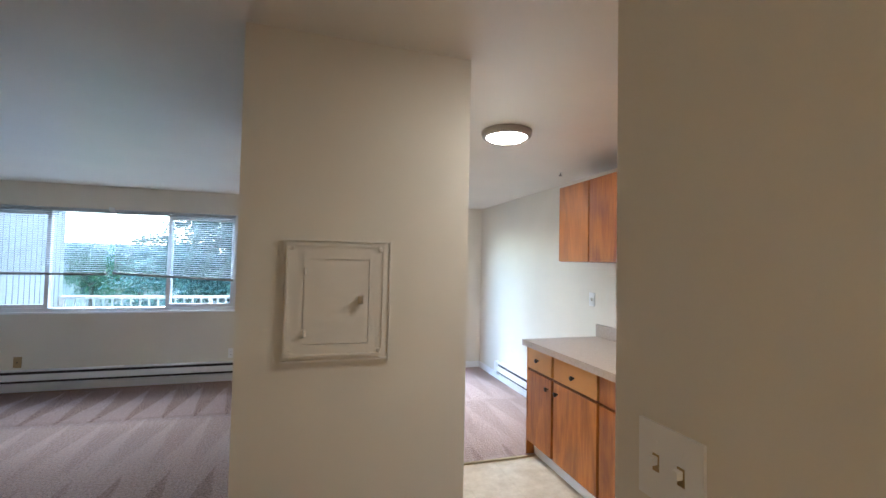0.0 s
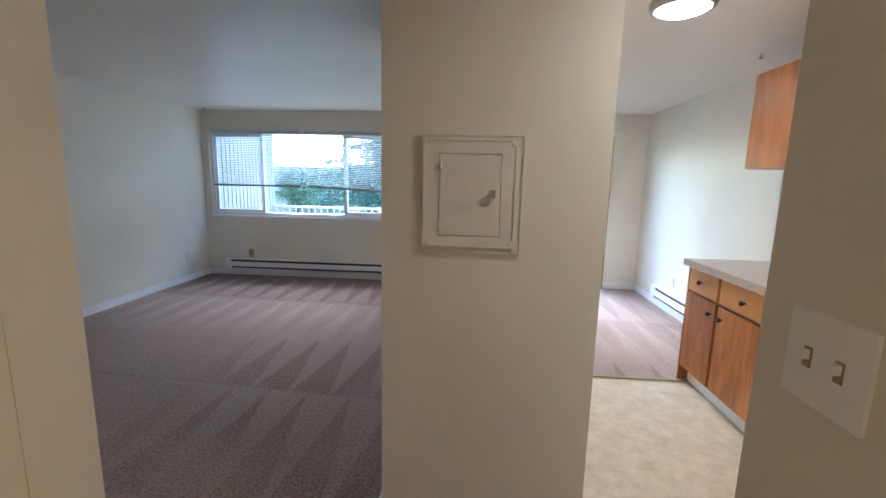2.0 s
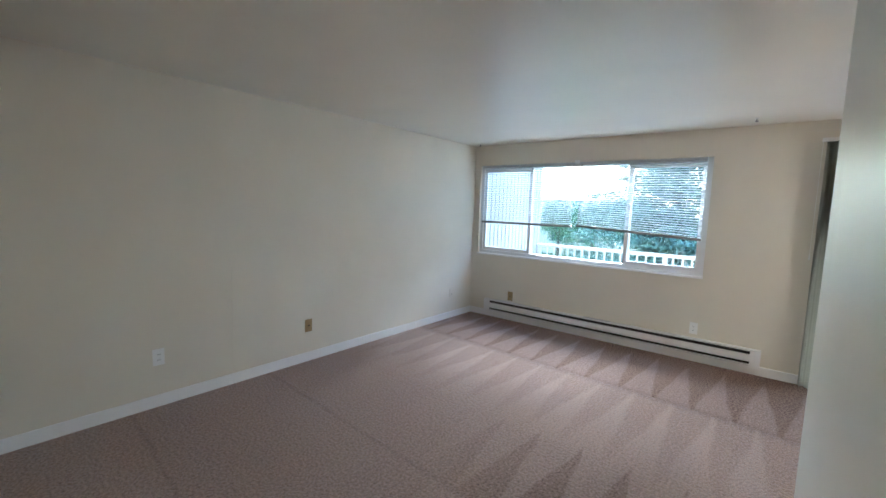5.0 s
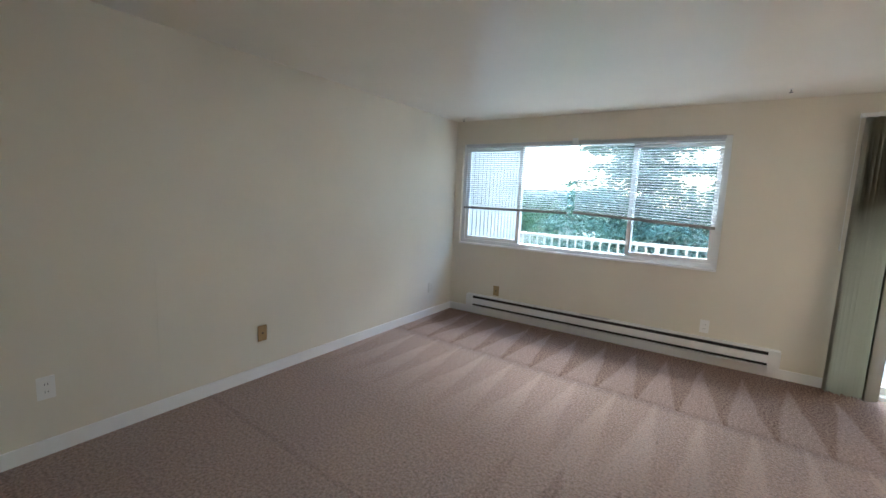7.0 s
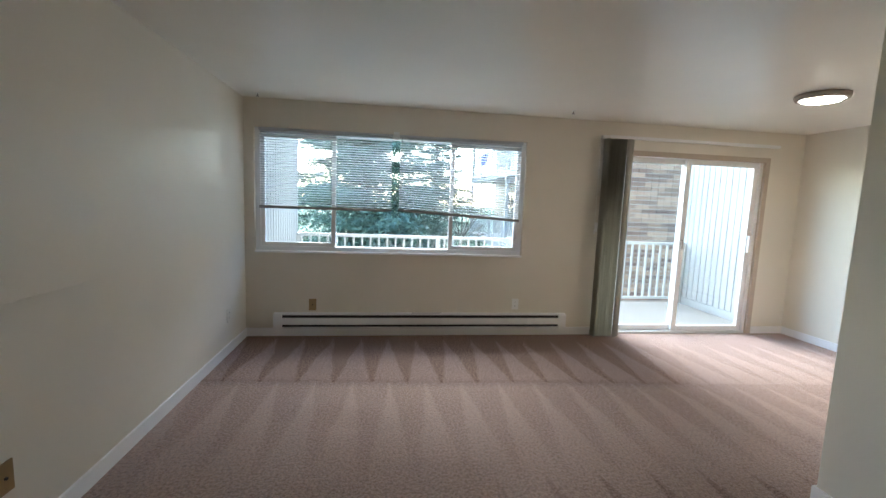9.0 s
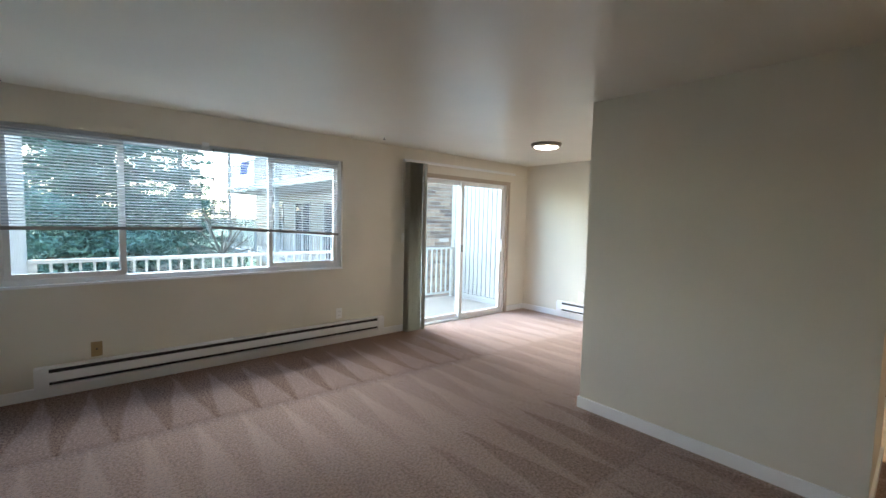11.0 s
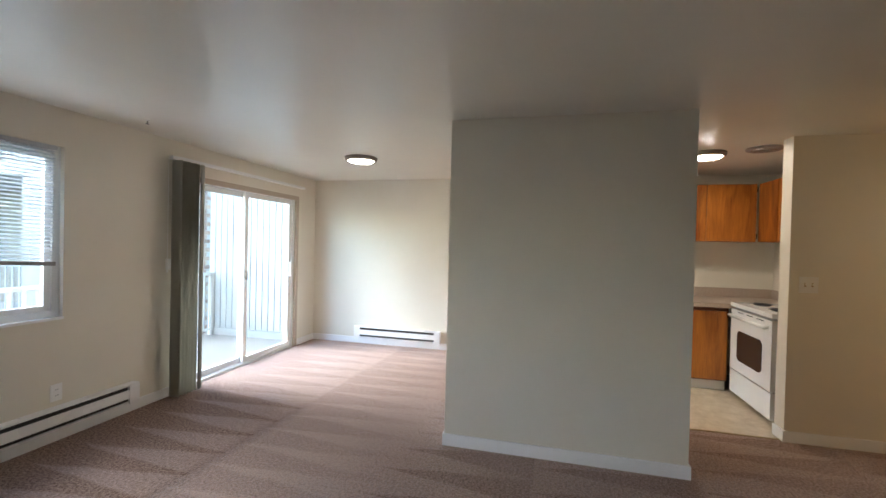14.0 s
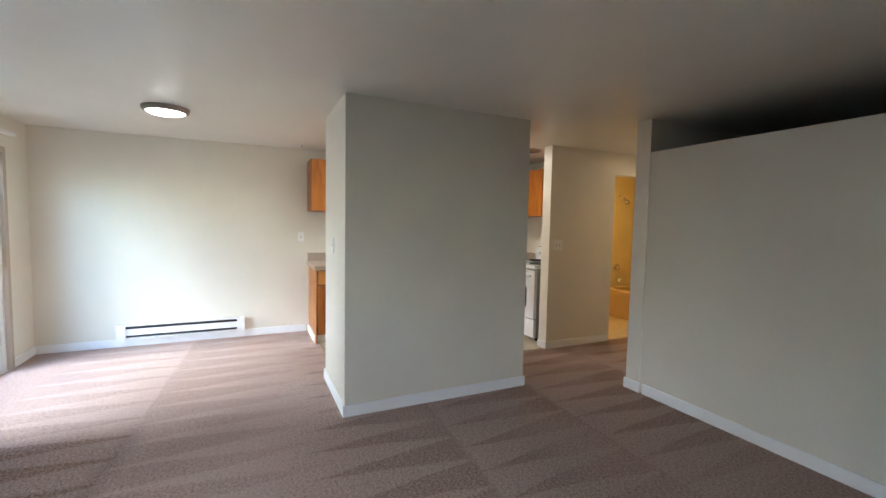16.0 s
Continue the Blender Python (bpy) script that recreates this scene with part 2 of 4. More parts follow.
def glass_material():
    m = bpy.data.materials.new("window glass")
    m.use_nodes = True
    nt = m.node_tree
    nt.nodes.remove(nt.nodes["Principled BSDF"])
    tr, gl = nt.nodes.new("ShaderNodeBsdfTransparent"), nt.nodes.new("ShaderNodeBsdfGlossy")
    tr.inputs[0].default_value = (0.93, 0.96, 0.96, 1)
    gl.inputs["Roughness"].default_value = 0.02
    lw, mx = nt.nodes.new("ShaderNodeLayerWeight"), nt.nodes.new("ShaderNodeMixShader")
    f = math_node(nt, "ADD", math_node(nt, "MULTIPLY", math_node(nt, "POWER", lw.outputs["Facing"], 5.0), 0.85), 0.03)
    nt.links.new(f, mx.inputs[0]), nt.links.new(tr.outputs[0], mx.inputs[1]), nt.links.new(gl.outputs[0], mx.inputs[2])
    nt.links.new(mx.outputs[0], nt.nodes["Material Output"].inputs[0])
    return m


GLASS = glass_material()


def glow(name, color, strength):
    m, nt, b = shader(name, (0.85, 0.85, 0.82), 0.4)
    b.inputs["Emission Color"].default_value = (*color, 1)
    b.inputs["Emission Strength"].default_value = strength
    return m


KITCHENDIFFUSER = glow("lit kitchen diffuser", (1.0, 0.84, 0.66), 4.8)
DIFFUSER = glow("lit diffuser", (1.0, 0.88, 0.74), 3.0)
WARMDIFFUSER = glow("warm lit diffuser", (1.0, 0.72, 0.46), 2.1)
BATHGLOW = glow("amber lit diffuser", (1.0, 0.55, 0.13), 7.0)


# ---- mesh helpers ----
def box(bm, x0, x1, y0, y1, z0, z1):
    vs = [bm.verts.new((x, y, z)) for z in (z0, z1) for x, y in ((x0, y0), (x1, y0), (x1, y1), (x0, y1))]
    for f in ((3, 2, 1, 0), (4, 5, 6, 7), (0, 1, 5, 4), (1, 2, 6, 5), (2, 3, 7, 6), (3, 0, 4, 7)):
        bm.faces.new([vs[i] for i in f])
    return bm


def rod(bm, a, b, r, r2=None, seg=10):
    a, b = Vector(a), Vector(b)
    m = Matrix.Translation((a + b) / 2) @ (b - a).to_track_quat("Z", "Y").to_matrix().to_4x4()
    bmesh.ops.create_cone(bm, cap_ends=True, segments=seg, radius1=r, radius2=r if r2 is None else r2, depth=(b - a).length, matrix=m)
    return bm


def lathe(bm, profile, centre, seg=32):
    """Turns a profile of (radius, z) about the upright through centre."""
    rings = []
    for r, z in profile:
        rings.append([bm.verts.new((centre[0] + r * math.cos(k * math.tau / seg), centre[1] + r * math.sin(k * math.tau / seg), centre[2] + z)) for k in range(seg)])
    for p, q in zip(rings, rings[1:]):
        for k in range(seg):
            bm.faces.new((p[k], p[(k + 1) % seg], q[(k + 1) % seg], q[k]))
    bm.faces.new(rings[0]), bm.faces.new(rings[-1])
    bmesh.ops.recalc_face_normals(bm, faces=bm.faces)
    return bm


def soften(bm, w=0.003, seg=2):
    bmesh.ops.bevel(bm, geom=[e for e in bm.edges if len(e.link_faces) == 2 and e.calc_face_angle(0) > 0.6], offset=w, segments=seg, profile=0.5, affect="EDGES", clamp_overlap=True)
    return bm


def B(*dims, w=0.003):
    bm = box(bmesh.new(), *dims)
    return soften(bm, w) if w else bm


def part(name, bm, material, parent=None, label="", smooth=False):
    me = bpy.data.meshes.new(name)
    bm.to_mesh(me)
    bm.free()
    me.materials.append(material)
    if smooth:
        for p in me.polygons:
            p.use_smooth = True
    ob = new(name, me)
    if parent is not None:
        ob.parent = parent
        ob.matrix_parent_inverse = parent.matrix_basis.inverted()
    return tagged(ob, label)


def thing(name, at, label, category, group="", kind=""):
    ob = new(name)
    ob.empty_display_size = 0.1
    ob.matrix_basis = Matrix.Translation(at)
    return tagged(ob, label, category, group, kind)


def structure(name, boxes, material, label, category, w=0):
    bm = bmesh.new()
    for d in boxes:
        box(bm, *d)
    if w:
        soften(bm, w)
    return tagged(part(name, bm, material), label, category, kind="structure")


# ---- plan ----
W, E, N, C = -3.74, 2.18, 5.49, 2.26
WX0, WX1, WZ0, WZ1 = -3.65, -1.015, 0.84, 2.0
DX0, DX1, DZ = -0.02, 1.715, 1.97
PW, PE, PS, PN = -0.343, 0.46, 1.40, 2.935

structure("wall_west", [(W - 0.14, W, -2.6, N, -0.2, C)], WALL, "plain cream painted wall with satin sheen", "wall")
structure("wall_north", [(W - 0.14, WX0, N, N + 0.14, -0.2, C), (WX0, WX1, N, N + 0.14, -0.2, WZ0), (WX0, WX1, N, N + 0.14, WZ1, C),
                         (WX1, DX0, N, N + 0.14, -0.2, C), (DX0, DX1, N, N + 0.14, DZ, C), (DX1, E + 0.14, N, N + 0.14, -0.2, C),
                         (DX0, DX1, N, N + 0.14, -0.2, -0.02)], WALL, "cream painted wall with a wide window and sliding door", "wall")
structure("wall_east", [(E, E + 0.14, -2.6, N, -0.2, C)], WALL, "cream painted dining and kitchen wall", "wall")
structure("wall_south", [(W - 0.14, E + 0.14, -2.74, -2.6, -0.2, C)], WALL, "plain cream wall closing the back", "wall")
structure("wall_kitchen", [(0.56, E, -0.30, -0.18, -0.2, C)], WALL, "cream painted wall behind the stove", "wall")
structure("wall_hall", [(0.425, 0.56, -0.42, 0.53, -0.2, C), (0.425, 0.56, -1.16, -0.42, 2.0, C), (0.425, 0.56, -2.6, -1.16, -0.2, C)], WALL,
          "cream hall wall end with bathroom doorway", "wall", 0.004)
structure("wall_bath", [(1.64, 1.74, -2.45, -0.30, -0.2, C), (0.54, 1.74, -2.6, -2.45, -0.2, C)], BATHWALL, "yellowish bathroom surround wall", "wall")
structure("wall_pier", [(PW, PE, PS, PN, -0.2, C)], WALL, "cream wall block between living room and kitchen", "wall", 0.006)
structure("wall_partition", [(-0.85, -0.715, 0.455, 0.582, -0.2, C), (W, -0.85, 0.46, 0.574, -0.2, 1.995)], WALL,
          "cream partition wall open above, with full-height end post", "wall", 0.004)
structure("wall_closet", [(-0.845, -0.717, -2.6, 0.455, -0.2, C)], WALL, "plain cream hall side wall of the closet", "wall")
structure("ceiling", [(W - 0.14, E + 0.14, -2.74, N + 0.14, C, C + 0.2)], CEIL, "cream satin painted ceiling", "ceiling")
structure("floor", [(W, 0.45, -2.6, N, -0.15, 0.0), (0.45, E, 2.82, N, -0.15, 0.0)], CARPET, "mauve-brown carpet with vacuum tracks", "carpet")
structure("floor_kitchen", [(0.45, E, -0.18, 2.82, -0.15, -0.006)], VINYL, "cream mottled sheet vinyl kitchen floor", "floor")
structure("floor_bath", [(0.45, 1.64, -2.45, -0.30, -0.15, -0.006)], VINYL, "cream vinyl bathroom floor", "floor")
structure("trim_1", [(0.46, 1.56, 2.805, 2.83, -0.004, 0.004), (0.44, 0.462, 0.52, 1.40, -0.004, 0.004)], METALSTRIP, "worn metal strip between carpet and vinyl", "edge strip")


def baseboard(name, runs, label="white painted baseboard"):
    """Runs of (x0, x1, y0, y1): board with a thinner rounded top edge."""
    bm = bmesh.new()
    for x0, x1, y0, y1 in runs:
        box(bm, x0, x1, y0, y1, 0, 0.082)
    soften(bm, 0.005, 2)
    return tagged(part(name, bm, TRIM), label, "baseboard", kind="structure")


T = 0.013
baseboard("baseboard_west", [(W, W + T, 0.6, N - T)])
baseboard("baseboard_north", [(W, DX0 - 0.0, N - T, N), (DX1 + 0.05, E, N - T, N)])
baseboard("baseboard_east", [(E - T, E, 2.9, N - T)])
baseboard("baseboard_pier", [(PW - T, PW, PS - T, PN + T), (PW, PE, PS - T, PS), (PW, PE, PN, PN + T), (PE, PE + T, PS - T, PN + T)])
baseboard("baseboard_hall", [(0.425 - T, 0.425, -0.40, 0.53 + T), (0.425, 0.56, 0.53, 0.53 + T)])
baseboard("baseboard_partition", [(-0.86, -0.715 + T, 0.582, 0.582 + T), (-0.715, -0.715 + T, 0.455, 0.582), (W + T, -0.885, 0.574, 0.574 + T)])


# ---- window ----
def pane_frame(bm, x0, x1, z0, z1, y0, y1, w):
    box(bm, x0, x0 + w, y0, y1, z0, z1)
    box(bm, x1 - w, x1, y0, y1, z0, z1)
    box(bm, x0 + w, x1 - w, y0, y1, z0, z0 + w)
    box(bm, x0 + w, x1 - w, y0, y1, z1 - w, z1)
    return bm


win = thing("window_1", (-2.33, N, WZ0), "wide white vinyl slider window in three panes", "window", kind="structure")
M1, M2 = -2.932, -1.757
part("window_frame", soften(pane_frame(bmesh.new(), WX0, WX1, WZ0, WZ1, N + 0.035, N + 0.12, 0.045), 0.004), VINYLWHITE, win)
for x0, x1, y in ((WX0 + 0.045, M1 + 0.025, N + 0.05), (M2 - 0.025, WX1 - 0.045, N + 0.05)):
    s = part("sash", soften(pane_frame(bmesh.new(), x0, x1, WZ0 + 0.045, WZ1 - 0.045, y, y + 0.03, 0.038), 0.004), VINYLWHITE, win)
    part("pane", box(bmesh.new(), x0 + 0.03, x1 - 0.03, y + 0.012, y + 0.017, WZ0 + 0.075, WZ1 - 0.075), GLASS, s).visible_shadow = False
for x in (M1, M2):
    part("mullion", B(x - 0.02, x + 0.02, N + 0.082, N + 0.118, WZ0 + 0.045, WZ1 - 0.045), VINYLWHITE, win)
part("pane", box(bmesh.new(), M1 + 0.02, M2 - 0.02, N + 0.098, N + 0.103, WZ0 + 0.045, WZ1 - 0.045), GLASS, win).visible_shadow = False
part("window_sill", B(WX0, WX1, N - 0.012, N + 0.034, WZ0 - 0.014, WZ0 + 0.004, w=0.004), TRIM, win)
part("latch", B(M1 - 0.005, M1 + 0.012, N + 0.03, N + 0.05, 1.36, 1.43), VINYLWHITE, win)


def mini_blind(x0, x1, za, zb, label):
    """A blind whose bottom rail hangs at za on one end and zb on the other."""
    top = WZ1 - 0.03
    bl = thing("mini_blind", ((x0 + x1) / 2, N + 0.012, top), label, "blind", "mini blinds in the window")
    part("head_rail", B(x0, x1, N - 0.004, N + 0.026, top, top + 0.027), SLAT, bl)
    n = 30
    me = None
    for i in range(n):
        f = (i + 0.6) / n
        z = top - f * (top - (za + zb) / 2 - 0.02)
        lean = math.atan2(zb - za, x1 - x0) * max(0.0, f - 0.3) / 0.7
        if me is None:
            bm = bmesh.new()
            h = (x1 - x0) / 2 - 0.006
            ring = [(-0.0120, 0.0034), (0.0, 0.0010), (0.0120, -0.0034)]
            vs = [[bm.verts.new((x, y, z2)) for y, z2 in ring] for x in (-h, h)]
            vt = [[bm.verts.new((x, y, z2 + 0.0012)) for y, z2 in ring] for x in (-h, h)]
            for k in range(2):
                bm.faces.new((vs[0][k], vs[0][k + 1], vs[1][k + 1], vs[1][k]))
                bm.faces.new((vt[0][k], vt[1][k], vt[1][k + 1], vt[0][k + 1]))
            for e in (0, 2):
                bm.faces.new((vs[0][e], vs[1][e], vt[1][e], vt[0][e]))
            me = bpy.data.meshes.new("slat")
            bm.to_mesh(me)
            bm.free()
            me.materials.append(SLAT)
        ob = new("slat", me)
        ob.parent = bl
        ob.matrix_parent_inverse = bl.matrix_basis.inverted()
        ob.matrix_basis = Matrix.Translation(((x0 + x1) / 2, N + 0.011, z)) @ Matrix.Rotation(-lean, 4, "Y")
    bm = B(-(x1 - x0) / 2, (x1 - x0) / 2, -0.012, 0.012, -0.013, 0.013, w=0.004)
    bm.transform(Matrix.Translation(((x0 + x1) / 2, N + 0.011, (za + zb) / 2)) @ Matrix.Rotation(-math.atan2(zb - za, x1 - x0), 4, "Y"))
    part("bottom_rail", bm, BOTTOMRAIL, bl, "taupe bottom rail")
    for f in (0.12, 0.88):
        x = x0 + f * (x1 - x0)
        part("ladder_cord", rod(bmesh.new(), (x, N - 0.004, za + f * (zb - za)), (x, N - 0.004, top), 0.0011, seg=5), SLAT, bl)
    return bl


b1 = mini_blind(-3.605, -2.365, 1.262, 1.264, "white half-lowered mini blind in the window")
b2 = mini_blind(-2.30, -1.06, 1.275, 1.205, "white mini blind hanging crooked, half lowered")
part("wand", rod(bmesh.new(), (-2.275, N - 0.008, 1.30), (-2.275, N - 0.008, 1.97), 0.003, seg=6), BOTTOMRAIL, b2)
part("valance_clip", B(-2.36, -2.305, N - 0.012, N + 0.004, 1.985, 2.02), VINYLWHITE, b1)

# ---- sliding door ----
door = thing("door_1", (0.9, N, 0), "white aluminium sliding patio door with tan trim", "sliding door", kind="structure")
part("door_frame", soften(pane_frame(bmesh.new(), DX0, DX1, -0.02, DZ, N + 0.02, N + 0.13, 0.04), 0.003), VINYLWHITE, door)
part("trim_head", B(DX0 - 0.02, DX1 + 0.045, N - 0.012, N + 0.02, DZ - 0.04, DZ + 0.012), DOORTRIM, door, "tan trim board")
part("trim_jamb", B(DX1 - 0.008, DX1 + 0.045, N - 0.012, N + 0.02, 0, DZ - 0.041), DOORTRIM, door, "tan trim board")
for x0, x1, y, nm in ((DX0 + 0.04, 0.855, N + 0.085, "fixed_panel"), (0.80, DX1 - 0.04, N + 0.04, "sliding_panel")):
    s = part(nm, soften(pane_frame(bmesh.new(), x0, x1, 0.022, DZ - 0.042, y, y + 0.035, 0.055), 0.004), VINYLWHITE, door)
    part("pane", box(bmesh.new(), x0 + 0.045, x1 - 0.045, y + 0.014, y + 0.02, 0.07, DZ - 0.09), GLASS, s).visible_shadow = False
    if nm == "sliding_panel":
        hb = B(x1 - 0.045, x1 - 0.018, y - 0.03, y - 0.001, 0.93, 1.12, w=0.008)
        part("pull_handle", hb, PLASTIC, s)
        part("latch", B(x0 + 0.012, x0 + 0.032, y - 0.022, y - 0.001, 0.95, 1.05, w=0.004), BRONZE, s)

vb = thing("vertical_blind", (-0.03, N - 0.1, 2.08), "olive-grey vertical blind drawn open beside the patio door", "vertical blind")
part("head_rail", B(-0.17, 1.80, N - 0.075, N - 0.03, 2.085, 2.112), VINYLWHITE, vb, "slim white head rail")
part("end_cap", B(-0.27, 0.06, N - 0.115, N - 0.076, 2.07, 2.10), VINYLWHITE, vb)
VANES = 15
for i in range(VANES):
    x = -0.235 + i * 0.2 / (VANES - 1)
    bm = bmesh.new()
    ang = radians(random.uniform(58, 88))
    for k in range(7):
        u = (k / 6 - 0.5) * 0.089
        cx = 0.007 * (1 - (k / 3 - 1) ** 2)
        for z in (0.022, 2.068):
            bm.verts.new((x + u * math.cos(ang) + cx, N - 0.13 + 0.034 * ((i * 7) % 5) / 4 - u * math.sin(ang), z))
    bm.verts.ensure_lookup_table()
    for k in range(6):
        bm.faces.new((bm.verts[2 * k], bm.verts[2 * k + 2], bm.verts[2 * k + 3], bm.verts[2 * k + 1]))
    bmesh.ops.solidify(bm, geom=bm.faces[:], thickness=0.0012)
    part("vane", bm, VANE, vb, "", True)
for i in range(2):
    # the last vanes of the stack lie flatter, showing their faces to the room
    x0, y0 = -0.03 + 0.02 * i, N - 0.165 + 0.018 * i
    bm = bmesh.new()
    for k in range(7):
        u = k / 6
        for z in (0.022, 2.068):
            bm.verts.new((x0 + 0.078 * u, y0 - 0.010 * math.sin(math.pi * u) + 0.03 * u, z))
    bm.verts.ensure_lookup_table()
    for k in range(6):
        bm.faces.new((bm.verts[2 * k], bm.verts[2 * k + 2], bm.verts[2 * k + 3], bm.verts[2 * k + 1]))
    bmesh.ops.solidify(bm, geom=bm.faces[:], thickness=0.0012)
    part("vane", bm, VANE, vb, "", True)
part("cord", rod(bmesh.new(), (-0.262, N - 0.06, 1.15), (-0.262, N - 0.06, 2.085), 0.002, seg=6), PLASTIC, vb, "white pull cord")
part("cord_tassel", rod(bmesh.new(), (-0.262, N - 0.06, 1.10), (-0.262, N - 0.06, 1.15), 0.008, 0.004, 10), PLASTIC, vb)


# ---- baseboard heaters ----
def heater(length, at, turn, label, cap=0.08):
    """Built along x from 0 to length, back at y = 0 and front towards -y."""
    h = thing("baseboard_heater", (0, 0, 0), label, "heater")
    D = 0.068
    part("back_plate", B(0, length, -0.012, 0, 0.085, 0.238, w=0.002), ENAMEL, h)
    part("top_cover", soften(box(bmesh.new(), 0.0, length, -D, -0.013, 0.226, 0.240), 0.003), ENAMEL, h)
    part("front_cover", soften(box(bmesh.new(), cap, length - cap, -D, -D + 0.01, 0.130, 0.196), 0.003), ENAMEL, h)
    part("lower_lip", soften(box(bmesh.new(), cap, length - cap, -D + 0.006, -0.013, 0.084, 0.098), 0.003), ENAMEL, h)
    # solid block: the slots' shade is in its near-black colour, no separate fins
    part("element", box(bmesh.new(), cap, length - cap, -0.05, -0.014, 0.104, 0.222), DARKSLOT, h, "block for element and fins, near-black for slot shade")
    for x in (0.0, length - cap):
        part("end_cap", soften(box(bmesh.new(), x, x + cap, -D - 0.004, -0.013, 0.083, 0.225), 0.005), ENAMEL, h)
    h.matrix_basis = Matrix.Translation(at) @ Matrix.Rotation(turn, 4, "Z")
    return h


heater(2.965, (-3.47, N - 0.001, 0.0), 0, "long white electric baseboard heater under the window")
heater(1.22, (E - 0.001, 4.815, 0.0), -math.pi / 2, "short white electric baseboard heater on dining wall")


# ---- plates, switches ----
def plate(name, at, facing, kind, material, label, wide=0.07, tall=0.115):
    """Built in the xz plane facing -y, then turned to face its way."""
    p = thing(name, (0, 0, 0), label, kind)
    part("cover_plate", B(-wide / 2, wide / 2, -0.006, 0, -tall / 2, tall / 2, w=0.0025), material, p)
    if kind == "outlet":
        for z in (-0.02, 0.02):
            s = part("socket", soften(rod(bmesh.new(), (0, -0.0095, z), (0, -0.0062, z), 0.015, seg=16), 0.001, 1), material, p)
            for x in (-0.006, 0.006):
                part("slot", box(bmesh.new(), x - 0.0012, x + 0.0012, -0.0108, -0.0097, z - 0.004, z + 0.005), DARKSLOT, s)
    elif kind == "switch":
        n = 2 if wide > 0.1 else 1
        for i in range(n):
            x = (i - (n - 1) / 2) * 0.046
            part("slot", box(bmesh.new(), x - 0.006, x + 0.006, -0.0075, -0.0062, -0.013, 0.013), BRASS, p)
            t = B(x - 0.0042, x + 0.0042, -0.018, -0.0077, -0.002, 0.010, w=0.0015)
            part("toggle", t, material, p)
            for z in (-0.03, 0.03):
                part("screw", rod(bmesh.new(), (x, -0.0075, z), (x, -0.0062, z), 0.003, seg=10), material, p)
    else:
        part("jack", rod(bmesh.new(), (0, -0.012, 0), (0, -0.0062, 0), 0.006, seg=12), DARKSLOT, p)
        for z in (-0.04, 0.04):
            part("screw", rod(bmesh.new(), (0, -0.0075, z), (0, -0.0062, z), 0.003, seg=10), material, p)
    p.matrix_basis = Matrix.Translation(at) @ Matrix.Rotation({"s": 0, "e": math.pi / 2, "n": math.pi, "w": -math.pi / 2}[facing], 4, "Z")
    return p


tagged(part("wall_patch", B(W - 0.004, W + 0.0016, 2.24, 3.46, 0.084, 0.95, w=0.0012), WALL), "faint raised drywall patch on cream wall", "wall patch", kind="structure")
plate("outlet", (-1.05, N, 0.33), "s", "outlet", PLASTIC, "white duplex outlet above the heater")
plate("wall_jack", (-3.114, N, 0.315), "s", "wall jack", BRASS, "brass cable jack plate above the heater")
plate("wall_jack", (W + 0.0018, 2.913, 0.33), "e", "wall jack", BRASS, "brass cable jack plate on cream wall")
plate("outlet", (W, 1.737, 0.35), "e", "outlet", PLASTIC, "white duplex outlet on cream wall")
plate("outlet", (W, 5.04, 0.33), "e", "outlet", WALL, "cream painted-over outlet near the corner")
plate("outlet", (E, 4.465, 0.35), "w", "outlet", PLASTIC, "white outlet above the short heater")
plate("light_switch", (E, 2.955, 1.185), "w", "switch", PLASTIC, "white light switch on dining wall")
plate("outlet", (E, 2.51, 1.14), "w", "outlet", PLASTIC, "white outlet above the countertop", wide=0.115)
plate("light_switch", (0.425, 0.408, 1.168), "w", "switch", PLASTIC, "white double toggle switch plate on hall wall", wide=0.118, tall=0.118)
plate("light_switch", (0.11, PN, 1.2), "n", "switch", PLASTIC, "white light switch on wall block")
th = thing("thermostat", (-0.20, N, 1.17), "small white thermostat beside the patio door", "thermostat")
part("cover", B(-0.225, -0.175, N - 0.028, N, 1.12, 1.215, w=0.005), PLASTIC, th)
part("dial", rod(bmesh.new(), (-0.20, N - 0.036, 1.14), (-0.20, N - 0.0285, 1.14), 0.012, seg=16), PLASTIC, th)

# ---- breaker panel ----
bp = thing("breaker_panel", (-0.03, PS, 1.335), "cream painted breaker panel door with small latch", "electric panel")
part("flange", B(-0.203, 0.166, PS - 0.005, PS, 1.123, 1.543, w=0.002), PANELPAINT, bp)
bm = bmesh.new()
for d in ((-0.190, -0.1335, 1.143, 1.526), (0.0865, 0.140, 1.143, 1.526), (-0.1335, 0.0865, 1.143, 1.183), (-0.1335, 0.0865, 1.474, 1.526)):
    box(bm, d[0], d[1], PS - 0.013, PS - 0.0055, d[2], d[3])
bmesh.ops.remove_doubles(bm, verts=bm.verts, dist=0.0001)
cover = part("cover", bm, PANELPAINT, bp)
for x0, x1, z0, z1, y, nm in ((-0.190, 0.140, 1.143, 1.526, PS - 0.0165, "rolled_edge"), (-0.203, 0.166, 1.123, 1.543, PS - 0.010, "flange_bead")):
    part(nm, soften(pane_frame(bmesh.new(), x0, x1, z0, z1, y, y + 0.0048, 0.007), 0.002), PANELPAINT, bp)
part("panel_door", B(-0.131, 0.084, PS - 0.0135, PS - 0.006, 1.186, 1.471, w=0.0015), PANELPAINT, bp)
